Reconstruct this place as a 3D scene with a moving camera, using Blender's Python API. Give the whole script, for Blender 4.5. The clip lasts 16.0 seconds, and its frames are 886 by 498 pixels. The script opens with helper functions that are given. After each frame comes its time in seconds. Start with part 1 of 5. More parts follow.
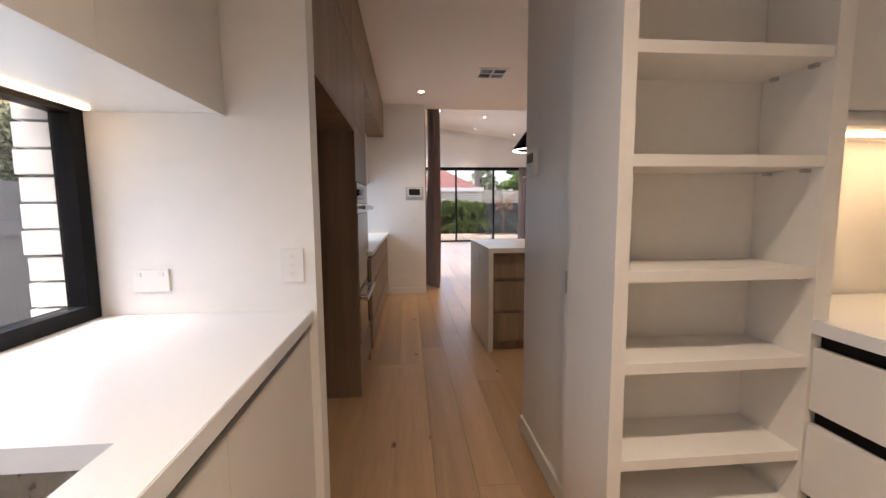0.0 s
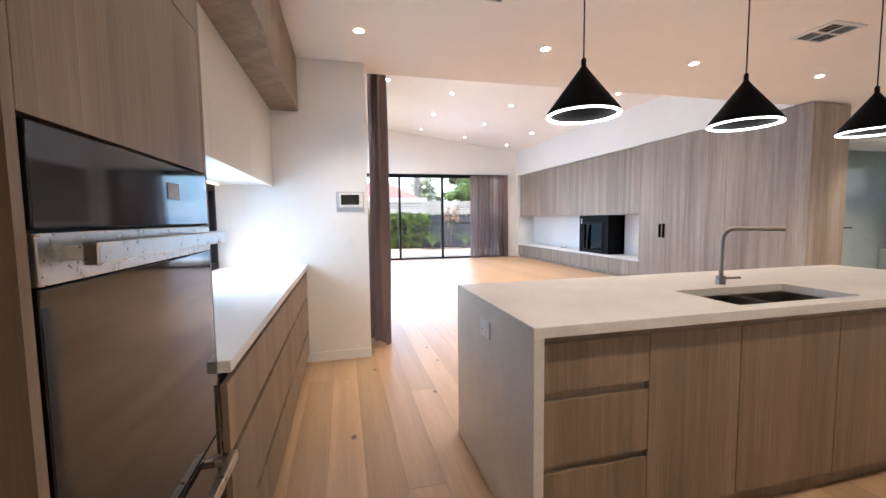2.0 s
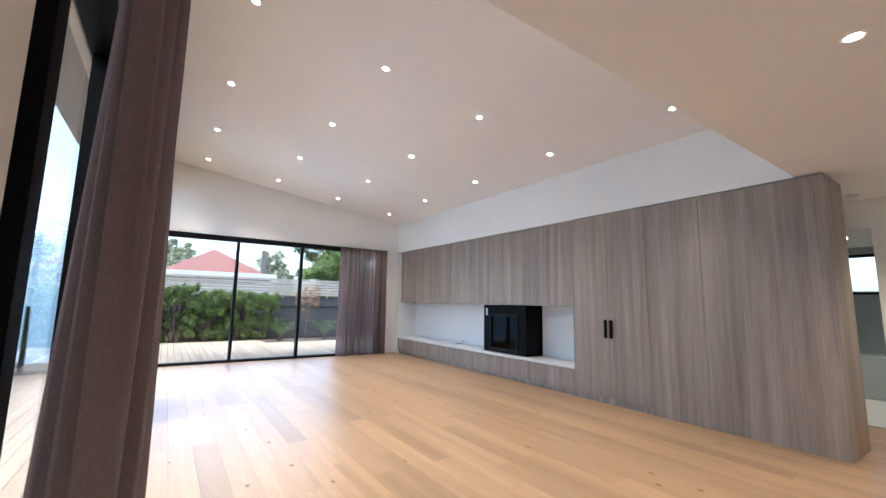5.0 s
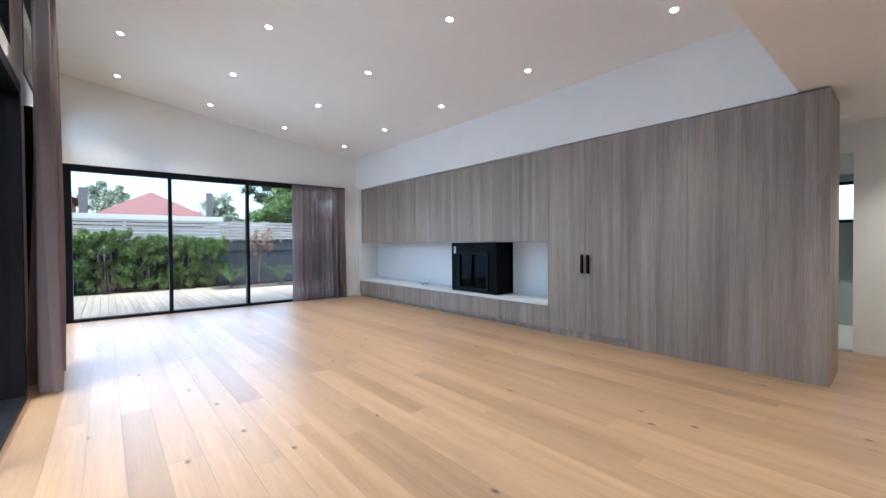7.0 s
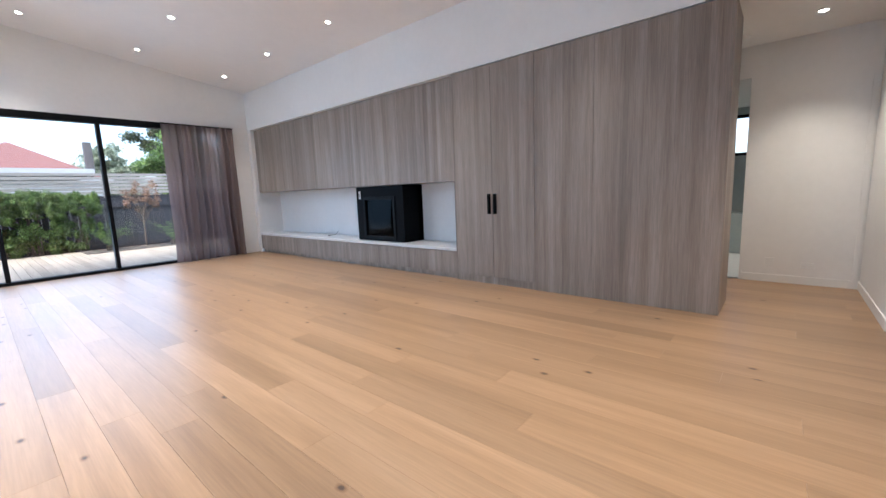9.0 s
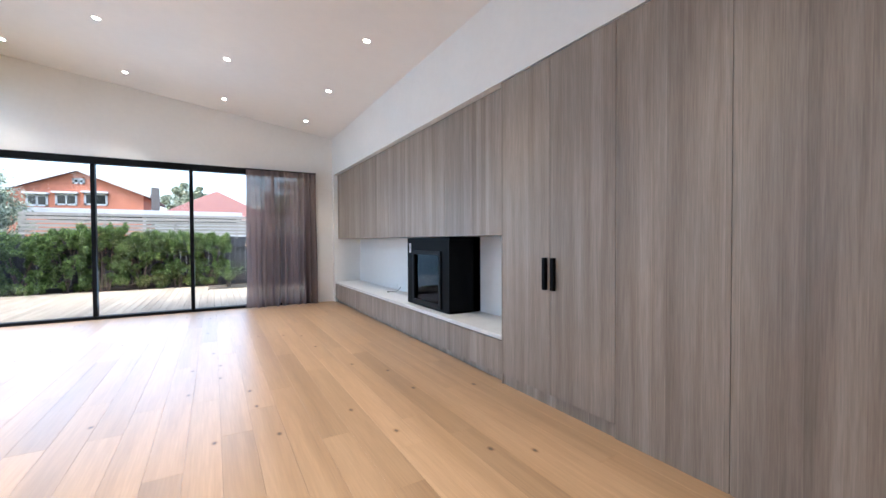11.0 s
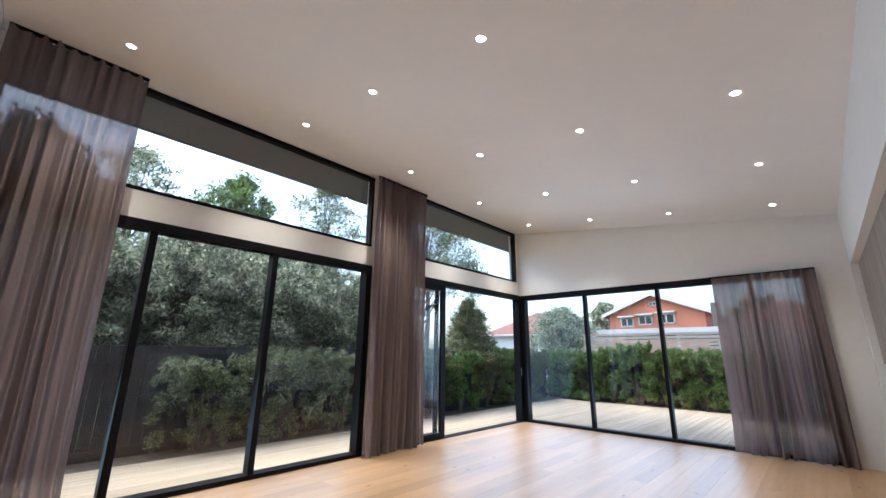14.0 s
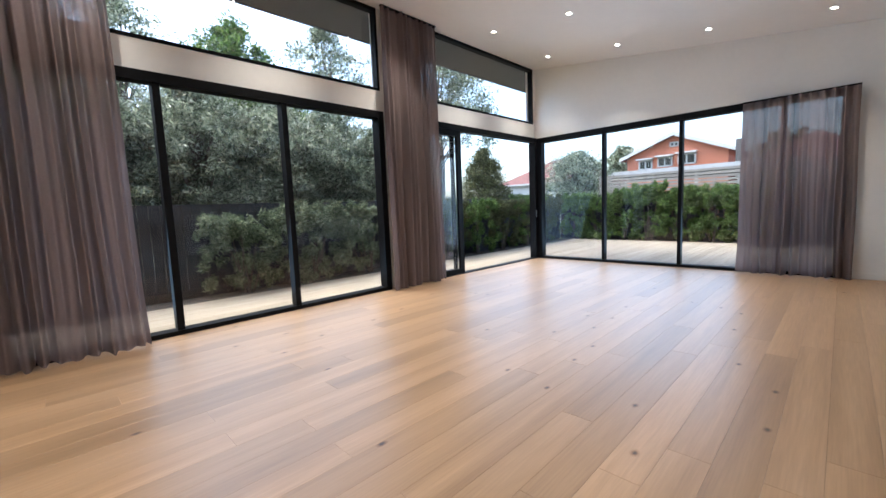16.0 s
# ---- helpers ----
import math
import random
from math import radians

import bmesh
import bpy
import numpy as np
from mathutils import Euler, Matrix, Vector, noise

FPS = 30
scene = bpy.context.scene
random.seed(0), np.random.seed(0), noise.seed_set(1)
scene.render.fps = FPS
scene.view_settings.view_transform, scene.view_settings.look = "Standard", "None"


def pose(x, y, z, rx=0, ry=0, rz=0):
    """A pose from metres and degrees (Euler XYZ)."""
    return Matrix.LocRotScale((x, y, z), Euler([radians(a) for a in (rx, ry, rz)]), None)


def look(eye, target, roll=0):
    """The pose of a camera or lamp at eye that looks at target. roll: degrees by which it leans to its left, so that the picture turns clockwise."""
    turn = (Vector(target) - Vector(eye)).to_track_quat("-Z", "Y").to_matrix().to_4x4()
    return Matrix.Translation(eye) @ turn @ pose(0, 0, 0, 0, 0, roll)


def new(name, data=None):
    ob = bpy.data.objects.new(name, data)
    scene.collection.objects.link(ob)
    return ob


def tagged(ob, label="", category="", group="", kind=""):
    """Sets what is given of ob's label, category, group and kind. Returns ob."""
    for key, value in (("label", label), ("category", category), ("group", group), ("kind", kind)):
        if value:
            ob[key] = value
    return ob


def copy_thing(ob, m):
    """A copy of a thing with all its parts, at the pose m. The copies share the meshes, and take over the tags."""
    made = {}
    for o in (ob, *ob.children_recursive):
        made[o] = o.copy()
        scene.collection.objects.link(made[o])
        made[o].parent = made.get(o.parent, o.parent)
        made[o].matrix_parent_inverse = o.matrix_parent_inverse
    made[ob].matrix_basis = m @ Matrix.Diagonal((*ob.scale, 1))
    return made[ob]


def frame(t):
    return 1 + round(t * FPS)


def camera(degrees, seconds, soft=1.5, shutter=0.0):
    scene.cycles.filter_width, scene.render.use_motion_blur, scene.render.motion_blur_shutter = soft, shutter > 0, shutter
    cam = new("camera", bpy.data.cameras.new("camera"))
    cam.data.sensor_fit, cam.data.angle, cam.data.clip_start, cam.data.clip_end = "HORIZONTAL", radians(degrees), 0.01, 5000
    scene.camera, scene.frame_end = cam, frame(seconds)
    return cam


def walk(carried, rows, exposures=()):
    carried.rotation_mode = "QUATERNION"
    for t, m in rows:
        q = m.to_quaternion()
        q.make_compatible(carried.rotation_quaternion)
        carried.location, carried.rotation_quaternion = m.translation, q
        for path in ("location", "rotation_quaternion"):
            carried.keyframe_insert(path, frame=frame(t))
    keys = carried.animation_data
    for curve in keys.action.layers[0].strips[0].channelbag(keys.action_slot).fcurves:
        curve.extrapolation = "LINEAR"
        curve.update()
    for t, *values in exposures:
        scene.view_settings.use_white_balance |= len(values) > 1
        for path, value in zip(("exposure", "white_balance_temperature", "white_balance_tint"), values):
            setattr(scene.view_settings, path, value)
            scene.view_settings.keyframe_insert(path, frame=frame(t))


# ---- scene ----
cam = camera(95.9, 16.0)
PATH = [
    (0, (0.104, 0.294, 1.256), (0.275, 2.276, 1.051), -0.4),
    (0.5, (0.06, 0.806, 1.276), (0.305, 2.784, 1.11), -0.9),
    (1, (0.032, 1.299, 1.302), (0.382, 3.262, 1.151), -1.0),
    (1.5, (0.071, 1.821, 1.297), (0.484, 3.772, 1.143), -0.7),
    (2, (0.136, 2.342, 1.302), (0.614, 4.278, 1.15), -0.7),
    (2.5, (0.204, 2.871, 1.299), (0.722, 4.795, 1.126), -0.9),
    (3, (0.222, 3.393, 1.303), (0.867, 5.28, 1.16), -0.6),
    (3.5, (0.295, 3.904, 1.31), (1.074, 5.745, 1.246), -0.3),
    (4, (0.391, 4.376, 1.328), (1.32, 6.144, 1.428), 0.1),
    (6.3, (0.889, 5.631, 1.397), (2.127, 7.177, 1.677), -0.5),
    (6.5, (0.894, 5.649, 1.395), (2.151, 7.192, 1.588), -0.6),
    (7, (0.894, 5.668, 1.324), (2.186, 7.195, 1.295), -0.4),
    (7.5, (0.881, 5.696, 1.282), (2.19, 7.184, 1.011), -0.9),
    (8, (0.926, 5.73, 1.22), (2.241, 7.15, 0.717), -1.8),
    (8.2, (1.015, 5.700, 1.225), (2.34, 7.087, 0.656), -2.5),
    (8.5, (1.221, 5.728, 1.2), (2.669, 7.028, 0.742), -2.5),
    (8.7, (1.365, 5.738, 1.2), (2.885, 6.992, 0.86), -1.8),
    (10.8, (3.442, 6.261, 1.302), (4.531, 7.938, 1.248), -0.1),
    (11, (3.606, 6.293, 1.29), (4.601, 8.028, 1.249), -0.3),
    (11.5, (4.076, 6.435, 1.276), (4.791, 8.303, 1.243), -0.0),
    (12, (4.497, 6.521, 1.283), (4.808, 8.496, 1.229), 0.2),
    (12.5, (4.848, 6.587, 1.287), (4.715, 8.583, 1.284), 0.3),
    (13, (5.095, 6.758, 1.354), (4.465, 8.639, 1.607), 0.4),
    (13.5, (5.267, 6.862, 1.409), (4.211, 8.472, 1.949), 0.9),
    (14, (5.344, 6.888, 1.409), (4.03, 8.309, 1.914), 0.7),
    (14.5, (5.33, 6.866, 1.36), (3.939, 8.267, 1.681), -0.7),
    (15, (5.35, 6.853, 1.328), (3.94, 8.264, 1.472), -1.5),
    (15.5, (5.322, 6.833, 1.304), (3.914, 8.253, 1.267), -1.9),
    (16, (5.341, 6.834, 1.244), (3.933, 8.24, 1.04), -2.3),
]
EXPOSURES = [(0.0, 2.2, 6800, 17), (0.6, 2.4, 7500, 24), (1.0, 2.65, 7800, 22), (1.6, 3.15, 6500, 15), (2.5, 3.05, 5900, 8), (3.2, 2.55, 6100, 9), (4.0, 2.5, 6000, 8), (6.5, 2.4, 5300, 2), (7.5, 2.4, 5250, 3), (8.5, 2.35, 5500, 8), (11.0, 2.6, 5700, 6), (11.8, 2.6, 5900, 8), (13.3, 2.15, 5700, 4), (16.0, 2.15, 5700, 5)]
SKY_STRENGTH, SUN_STRENGTH = 0.15, 0.7
LIVING_W, KITCHEN_W = 38.0, 27.0
LIVING_TONE, KITCHEN_TONE = (1.0, 0.86, 0.70), (1.0, 0.84, 0.66)
DAYLIGHT_TONE, DAYLIGHT = (0.46, 0.71, 1.0), 0.34
walk(cam, [(t, look(eye, target, roll)) for t, eye, target, roll in PATH], EXPOSURES)

# ---- world and light ----
world = bpy.data.worlds.new("overcast_world")
scene.world = world
world.use_nodes = True
wn, wl = world.node_tree.nodes, world.node_tree.links
sky = wn.new("ShaderNodeTexSky")
sky.sky_type = "NISHITA"
sky.sun_disc = False
sky.sun_elevation, sky.sun_rotation = radians(62), radians(240)
sky.air_density, sky.dust_density, sky.ozone_density = 1.0, 4.0, 1.0
wl.new(sky.outputs[0], wn["Background"].inputs[0])
wn["Background"].inputs[1].default_value = SKY_STRENGTH

sun_data = bpy.data.lights.new("sun", "SUN")
sun_data.energy, sun_data.angle, sun_data.color = SUN_STRENGTH, radians(40), (1.0, 0.96, 0.9)
sun = new("sun", sun_data)
sun.matrix_world = look((-17.4, -10, 50), (0, 0, 12.4))


def window_daylight(at, toward, width, height, share):
    """The sky's light that enters through a glazed opening: an area lamp in that opening, facing the room."""
    data = bpy.data.lights.new("window_daylight", "AREA")
    data.shape, data.size, data.size_y, data.color = "RECTANGLE", width, height, DAYLIGHT_TONE
    data.spread = radians(150)
    data.energy = DAYLIGHT * share * math.pi * width * height
    lamp = new("window_daylight", data)
    lamp.matrix_world = look(at, tuple(p + d for p, d in zip(at, toward)))


window_daylight((0.37, 8.95, 1.36), (1, 0, -0.2), 3.1, 2.4, 0.75)
window_daylight((0.33, 8.95, 3.40), (1, 0, -0.6), 3.1, 0.6, 0.8)
window_daylight((0.37, 13.6, 1.36), (1, 0, -0.25), 2.4, 2.4, 1.0)
window_daylight((0.33, 13.3, 3.40), (1, 0, -0.6), 3.0, 0.6, 0.8)
window_daylight((2.3, 14.94, 1.36), (0, -1, -0.15), 3.7, 2.4, 0.9)
window_daylight((-0.895, 5.2, 1.25), (1, 0, -0.1), 1.1, 0.6, 2.2)
window_daylight((-0.895, 0.68, 1.25), (1, 0, -0.1), 1.86, 0.6, 0.6)


# ---- materials ----
def mat(name):
    m = bpy.data.materials.new(name)
    m.use_nodes = True
    nt = m.node_tree
    return m, nt, nt.nodes, nt.links, nt.nodes["Principled BSDF"]


def coords(n, l, scale, random_shift=0.0):
    tc = n.new("ShaderNodeTexCoord")
    mp = n.new("ShaderNodeMapping")
    mp.inputs["Scale"].default_value = scale
    l.new(tc.outputs["Object"], mp.inputs["Vector"])
    if random_shift:
        oi = n.new("ShaderNodeObjectInfo")
        ml = n.new("ShaderNodeMath")
        ml.operation = "MULTIPLY"
        ml.inputs[1].default_value = random_shift
        l.new(oi.outputs["Random"], ml.inputs[0])
        l.new(ml.outputs[0], mp.inputs["Location"])
    return mp.outputs["Vector"]


def noise_tex(n, l, vec, scale, detail=4.0, rough=0.55, distort=0.0):
    t = n.new("ShaderNodeTexNoise")
    t.inputs["Scale"].default_value = scale
    t.inputs["Detail"].default_value = detail
    t.inputs["Roughness"].default_value = rough
    t.inputs["Distortion"].default_value = distort
    if vec is not None:
        l.new(vec, t.inputs["Vector"])
    return t.outputs["Fac"]


def ramp(n, l, fac, stops):
    r = n.new("ShaderNodeValToRGB")
    e = r.color_ramp.elements
    e[0].position, e[0].color = stops[0][0], (*stops[0][1], 1)
    e[1].position, e[1].color = stops[-1][0], (*stops[-1][1], 1)
    for p, c in stops[1:-1]:
        k = e.new(p)
        k.color = (*c, 1)
    l.new(fac, r.inputs["Fac"])
    return r.outputs["Color"]


def mix_col(n, l, a, b, fac, mode="MULTIPLY"):
    mx = n.new("ShaderNodeMix")
    mx.data_type, mx.blend_type = "RGBA", mode
    if isinstance(fac, float):
        mx.inputs[0].default_value = fac
    else:
        l.new(fac, mx.inputs[0])
    for sock, v in ((mx.inputs[6], a), (mx.inputs[7], b)):
        if isinstance(v, tuple):
            sock.default_value = (*v, 1)
        else:
            l.new(v, sock)
    return mx.outputs[2]


def bump(n, l, b, height, strength, distance=0.002):
    bp = n.new("ShaderNodeBump")
    bp.inputs["Strength"].default_value = strength
    bp.inputs["Distance"].default_value = distance
    l.new(height, bp.inputs["Height"])
    l.new(bp.outputs[0], b.inputs["Normal"])


def plain(name, col, rough=0.5, metal=0.0, vary=0.08, scale=6.0, bump_s=0.0, bump_scale=200.0, spec=0.5):
    m, nt, n, l, b = mat(name)
    v = coords(n, l, (1, 1, 1))
    f = noise_tex(n, l, v, scale, 5)
    lo = tuple(c * (1 - vary) for c in col)
    hi = tuple(min(1, c * (1 + vary)) for c in col)
    fine = noise_tex(n, l, v, scale * 9.0, 3)
    k = vary * 0.5
    base_col = mix_col(n, l, ramp(n, l, f, [(0.3, lo), (0.7, hi)]), ramp(n, l, fine, [(0.35, (1 - k,) * 3), (0.65, (1 + k,) * 3)]), 1.0)
    l.new(base_col, b.inputs["Base Color"])
    wear = n.new("ShaderNodeMapRange")
    wear.inputs["To Min"].default_value, wear.inputs["To Max"].default_value = max(0.02, rough - 0.04), rough + 0.05
    l.new(f, wear.inputs["Value"])
    l.new(wear.outputs[0], b.inputs["Roughness"])
    b.inputs["Metallic"].default_value = metal
    b.inputs["Specular IOR Level"].default_value = spec
    if bump_s:
        bump(n, l, b, noise_tex(n, l, v, bump_scale, 3), bump_s)
    return m


def wood(name, cols, axis, rough=0.45, wide=9.0, shift=40.0, spread=0.0, knots=False, contrast=1.0, bump_s=0.08, spec=0.4, strips=0.0):
    """Timber with its grain along the given axis."""
    m, nt, n, l, b = mat(name)
    sc = [wide, wide, wide]
    sc[axis] = wide * 0.045
    v = coords(n, l, tuple(sc), shift)
    f1 = noise_tex(n, l, v, 1.0, 5, 0.6, 0.25)
    base = ramp(n, l, f1, [(0.28, cols[0]), (0.5, cols[1]), (0.72, cols[2])])
    sf = [wide * 14] * 3
    sf[axis] = wide * 0.5
    v2 = coords(n, l, tuple(sf), shift)
    f2 = noise_tex(n, l, v2, 1.0, 3, 0.6)
    c = 0.12 * contrast
    fine = ramp(n, l, f2, [(0.3, (1 - c,) * 3), (0.7, (1 + c * 0.5,) * 3)])
    col = mix_col(n, l, base, fine, 1.0)
    if strips:
        sep = n.new("ShaderNodeSeparateXYZ")
        l.new(coords(n, l, (1 / strips,) * 3, shift), sep.inputs[0])
        add, wob, fl = n.new("ShaderNodeMath"), n.new("ShaderNodeMath"), n.new("ShaderNodeMath")
        add.operation, wob.operation, fl.operation = "ADD", "MULTIPLY_ADD", "FLOOR"
        l.new(sep.outputs[0], add.inputs[0])
        l.new(sep.outputs[1], add.inputs[1])
        l.new(noise_tex(n, l, coords(n, l, (0.5, 0.5, 0.0), shift), 3.0, 1), wob.inputs[0])
        wob.inputs[1].default_value = 2.2
        l.new(add.outputs[0], wob.inputs[2])
        l.new(wob.outputs[0], fl.inputs[0])
        wnz = n.new("ShaderNodeTexWhiteNoise")
        wnz.noise_dimensions = "1D"
        l.new(fl.outputs[0], wnz.inputs["W"])
        tone = ramp(n, l, wnz.outputs["Value"], [(0.0, (0.86, 0.85, 0.84)), (0.5, (1, 1, 1)), (1.0, (1.12, 1.125, 1.13))])
        col = mix_col(n, l, col, tone, 1.0)
        fr = n.new("ShaderNodeMath")
        fr.operation = "FRACT"
        l.new(wob.outputs[0], fr.inputs[0])
        edge = ramp(n, l, fr.outputs[0], [(0.0, (1.14, 1.14, 1.14)), (0.07, (1, 1, 1)), (0.93, (1, 1, 1)), (1.0, (0.90, 0.90, 0.90))])
        col = mix_col(n, l, col, edge, 1.0)
    if spread:
        oi = n.new("ShaderNodeObjectInfo")
        r = ramp(n, l, oi.outputs["Random"], [(0.0, (1 - spread, 1 - spread * 1.05, 1 - spread * 1.15)), (0.5, (1, 1, 1)), (1.0, (1 + spread * 0.5, 1 + spread * 0.45, 1 + spread * 0.4))])
        col = mix_col(n, l, col, r, 1.0)
    if knots:
        sk = [3.1, 3.1, 3.1]
        sk[axis] = 1.9
        vk = coords(n, l, tuple(sk), 60.0)
        vo = n.new("ShaderNodeTexVoronoi")
        vo.voronoi_dimensions = "2D"
        vo.inputs["Scale"].default_value = 1.0
        l.new(vk, vo.inputs["Vector"])
        mx = n.new("ShaderNodeMath")
        mx.operation = "ADD"
        nz = n.new("ShaderNodeMath")
        nz.operation = "MULTIPLY"
        nz.inputs[1].default_value = 0.05
        l.new(noise_tex(n, l, vk, 9.0, 3), nz.inputs[0])
        l.new(vo.outputs["Distance"], mx.inputs[0])
        l.new(nz.outputs[0], mx.inputs[1])
        gate = n.new("ShaderNodeMath")
        gate.operation = "GREATER_THAN"
        gate.inputs[1].default_value = 0.80
        sep = n.new("ShaderNodeSeparateColor")
        l.new(vo.outputs["Color"], sep.inputs[0])
        l.new(sep.outputs[0], gate.inputs[0])
        k = ramp(n, l, mx.outputs[0], [(0.045, (0.12, 0.08, 0.055)), (0.07, (0.7, 0.6, 0.5)), (0.10, (1, 1, 1))])
        col = mix_col(n, l, col, k, gate.outputs[0])
    l.new(col, b.inputs["Base Color"])
    rr = n.new("ShaderNodeMapRange")
    rr.inputs["To Min"].default_value, rr.inputs["To Max"].default_value = rough - 0.06, rough + 0.08
    l.new(f1, rr.inputs["Value"])
    l.new(rr.outputs[0], b.inputs["Roughness"])
    b.inputs["Specular IOR Level"].default_value = spec
    bump(n, l, b, f2, bump_s, 0.001)
    return m


def glow(name, col, strength):
    m, nt, n, l, b = mat(name)
    b.inputs["Base Color"].default_value = (*col, 1)
    b.inputs["Emission Color"].default_value = (*col, 1)
    b.inputs["Emission Strength"].default_value = strength
    return m


def glass_mat(name, tint=(1, 1, 1), mirror=0.035):
    """Thin clear glass: see-through, with a mirror gloss that grows at grazing angles."""
    m, nt, n, l, b = mat(name)
    n.remove(b)
    tr, gl, mx, lw = n.new("ShaderNodeBsdfTransparent"), n.new("ShaderNodeBsdfGlossy"), n.new("ShaderNodeMixShader"), n.new("ShaderNodeLayerWeight")
    tr.inputs[0].default_value = (*tint, 1)
    gl.inputs["Roughness"].default_value = 0.0
    lw.inputs["Blend"].default_value = 0.5
    pw, ma = n.new("ShaderNodeMath"), n.new("ShaderNodeMath")
    pw.operation, ma.operation = "POWER", "MULTIPLY_ADD"
    pw.inputs[1].default_value, ma.inputs[1].default_value, ma.inputs[2].default_value = 5.0, 0.6, mirror
    l.new(lw.outputs["Facing"], pw.inputs[0])
    l.new(pw.outputs[0], ma.inputs[0])
    l.new(ma.outputs[0], mx.inputs[0])
    l.new(tr.outputs[0], mx.inputs[1])
    l.new(gl.outputs[0], mx.inputs[2])
    l.new(mx.outputs[0], n["Material Output"].inputs[0])
    return m


def cloth_mat(name, col, through_light=0.35, open_weave=0.12):
    m, nt, n, l, b = mat(name)
    v = coords(n, l, (1, 1, 1))
    weave = noise_tex(n, l, coords(n, l, (500, 500, 60)), 1.0, 2)
    c = ramp(n, l, weave, [(0.3, tuple(x * 0.82 for x in col)), (0.7, tuple(x * 1.12 for x in col))])
    b.inputs["Roughness"].default_value = 0.9
    b.inputs["Specular IOR Level"].default_value = 0.1
    l.new(c, b.inputs["Base Color"])
    tl, tp = n.new("ShaderNodeBsdfTranslucent"), n.new("ShaderNodeBsdfTransparent")
    l.new(c, tl.inputs[0])
    m1, m2 = n.new("ShaderNodeMixShader"), n.new("ShaderNodeMixShader")
    m1.inputs[0].default_value, m2.inputs[0].default_value = through_light, open_weave
    l.new(b.outputs[0], m1.inputs[1])
    l.new(tl.outputs[0], m1.inputs[2])
    l.new(m1.outputs[0], m2.inputs[1])
    l.new(tp.outputs[0], m2.inputs[2])
    l.new(m2.outputs[0], n["Material Output"].inputs[0])
    return m


def leaf_mat(name, dark, mid, light, rough=0.5):
    m, nt, n, l, b = mat(name)
    ge = n.new("ShaderNodeNewGeometry")
    c1 = ramp(n, l, ge.outputs["Random Per Island"], [(0.0, dark), (0.55, mid), (1.0, light)])
    big = noise_tex(n, l, coords(n, l, (1, 1, 1)), 1.6, 3)
    c2 = ramp(n, l, big, [(0.3, (0.62, 0.66, 0.6)), (0.7, (1.2, 1.15, 1.05))])
    col = mix_col(n, l, c1, c2, 1.0)
    l.new(col, b.inputs["Base Color"])
    b.inputs["Roughness"].default_value = rough
    tl, mx = n.new("ShaderNodeBsdfTranslucent"), n.new("ShaderNodeMixShader")
    l.new(col, tl.inputs[0])
    mx.inputs[0].default_value = 0.4
    l.new(b.outputs[0], mx.inputs[1])
    l.new(tl.outputs[0], mx.inputs[2])
    l.new(mx.outputs[0], n["Material Output"].inputs[0])
    return m


def composite_stone(name, col, rough):
    """Smooth engineered stone with a very fine speckle."""
    m, nt, n, l, b = mat(name)
    speck = noise_tex(n, l, coords(n, l, (1, 1, 1)), 260.0, 2)
    l.new(ramp(n, l, speck, [(0.1, tuple(c * 0.95 for c in col)), (0.9, tuple(c * 1.04 for c in col))]), b.inputs["Base Color"])
    b.inputs["Roughness"].default_value = rough
    return m


WHITE = plain("white_wall_paint", (0.80, 0.78, 0.75), 0.6, vary=0.02, scale=1.5, bump_s=0.03, bump_scale=350)
CEIL = plain("ceiling_paint", (0.82, 0.79, 0.76), 0.75, vary=0.015, scale=1.0)
LAMINATE = plain("white_satin_laminate", (0.74, 0.72, 0.68), 0.38, vary=0.02, scale=2)
SHELFWHITE = plain("white_shelf_board", (0.80, 0.77, 0.72), 0.5, vary=0.02, scale=3)
STONE = plain("pale_engineered_stone", (0.64, 0.595, 0.54), 0.3, vary=0.07, scale=5)
WHITESTONE = composite_stone("white_stone_benchtop", (0.76, 0.77, 0.78), 0.28)
GREYSTONE = plain("pale_marbled_stone", (0.70, 0.69, 0.67), 0.3, vary=0.06, scale=7)
BLACK = plain("black_powdercoat", (0.005, 0.005, 0.006), 0.5, vary=0.15, scale=20, spec=0.12)
MATBLACK = plain("matt_black_metal", (0.004, 0.004, 0.0045), 0.55, vary=0.15, scale=20, spec=0.07)
# near-black, so the shade of gaps and recesses sits in the colour
SHADOWGAP = plain("gap_and_recess_shade", (0.010, 0.008, 0.007), 0.8, spec=0.1)
STEEL = plain("brushed_stainless", (0.55, 0.53, 0.5), 0.28, metal=1.0, vary=0.08, scale=60)
DARKSTEEL = plain("brushed_gunmetal_steel", (0.30, 0.26, 0.22), 0.3, metal=1.0, vary=0.08, scale=60)
BLACKGLASS = plain("black_oven_glass", (0.006, 0.006, 0.007), 0.05, vary=0.05, spec=0.45)
PLASTIC = plain("white_plastic", (0.78, 0.77, 0.74), 0.35, vary=0.01)
GREYPLASTIC = plain("grey_plastic", (0.3, 0.3, 0.3), 0.4, vary=0.03)
PALEGREY = plain("pale_grey_plastic", (0.5, 0.5, 0.51), 0.4, vary=0.02)
SCREEN = plain("dark_display", (0.01, 0.011, 0.012), 0.12, vary=0.05)
VENEER = wood("grey_oak_veneer", [(0.220, 0.174, 0.138), (0.300, 0.243, 0.198), (0.38, 0.315, 0.263)], 2, 0.42, wide=11.0, contrast=1.6, strips=0.085)
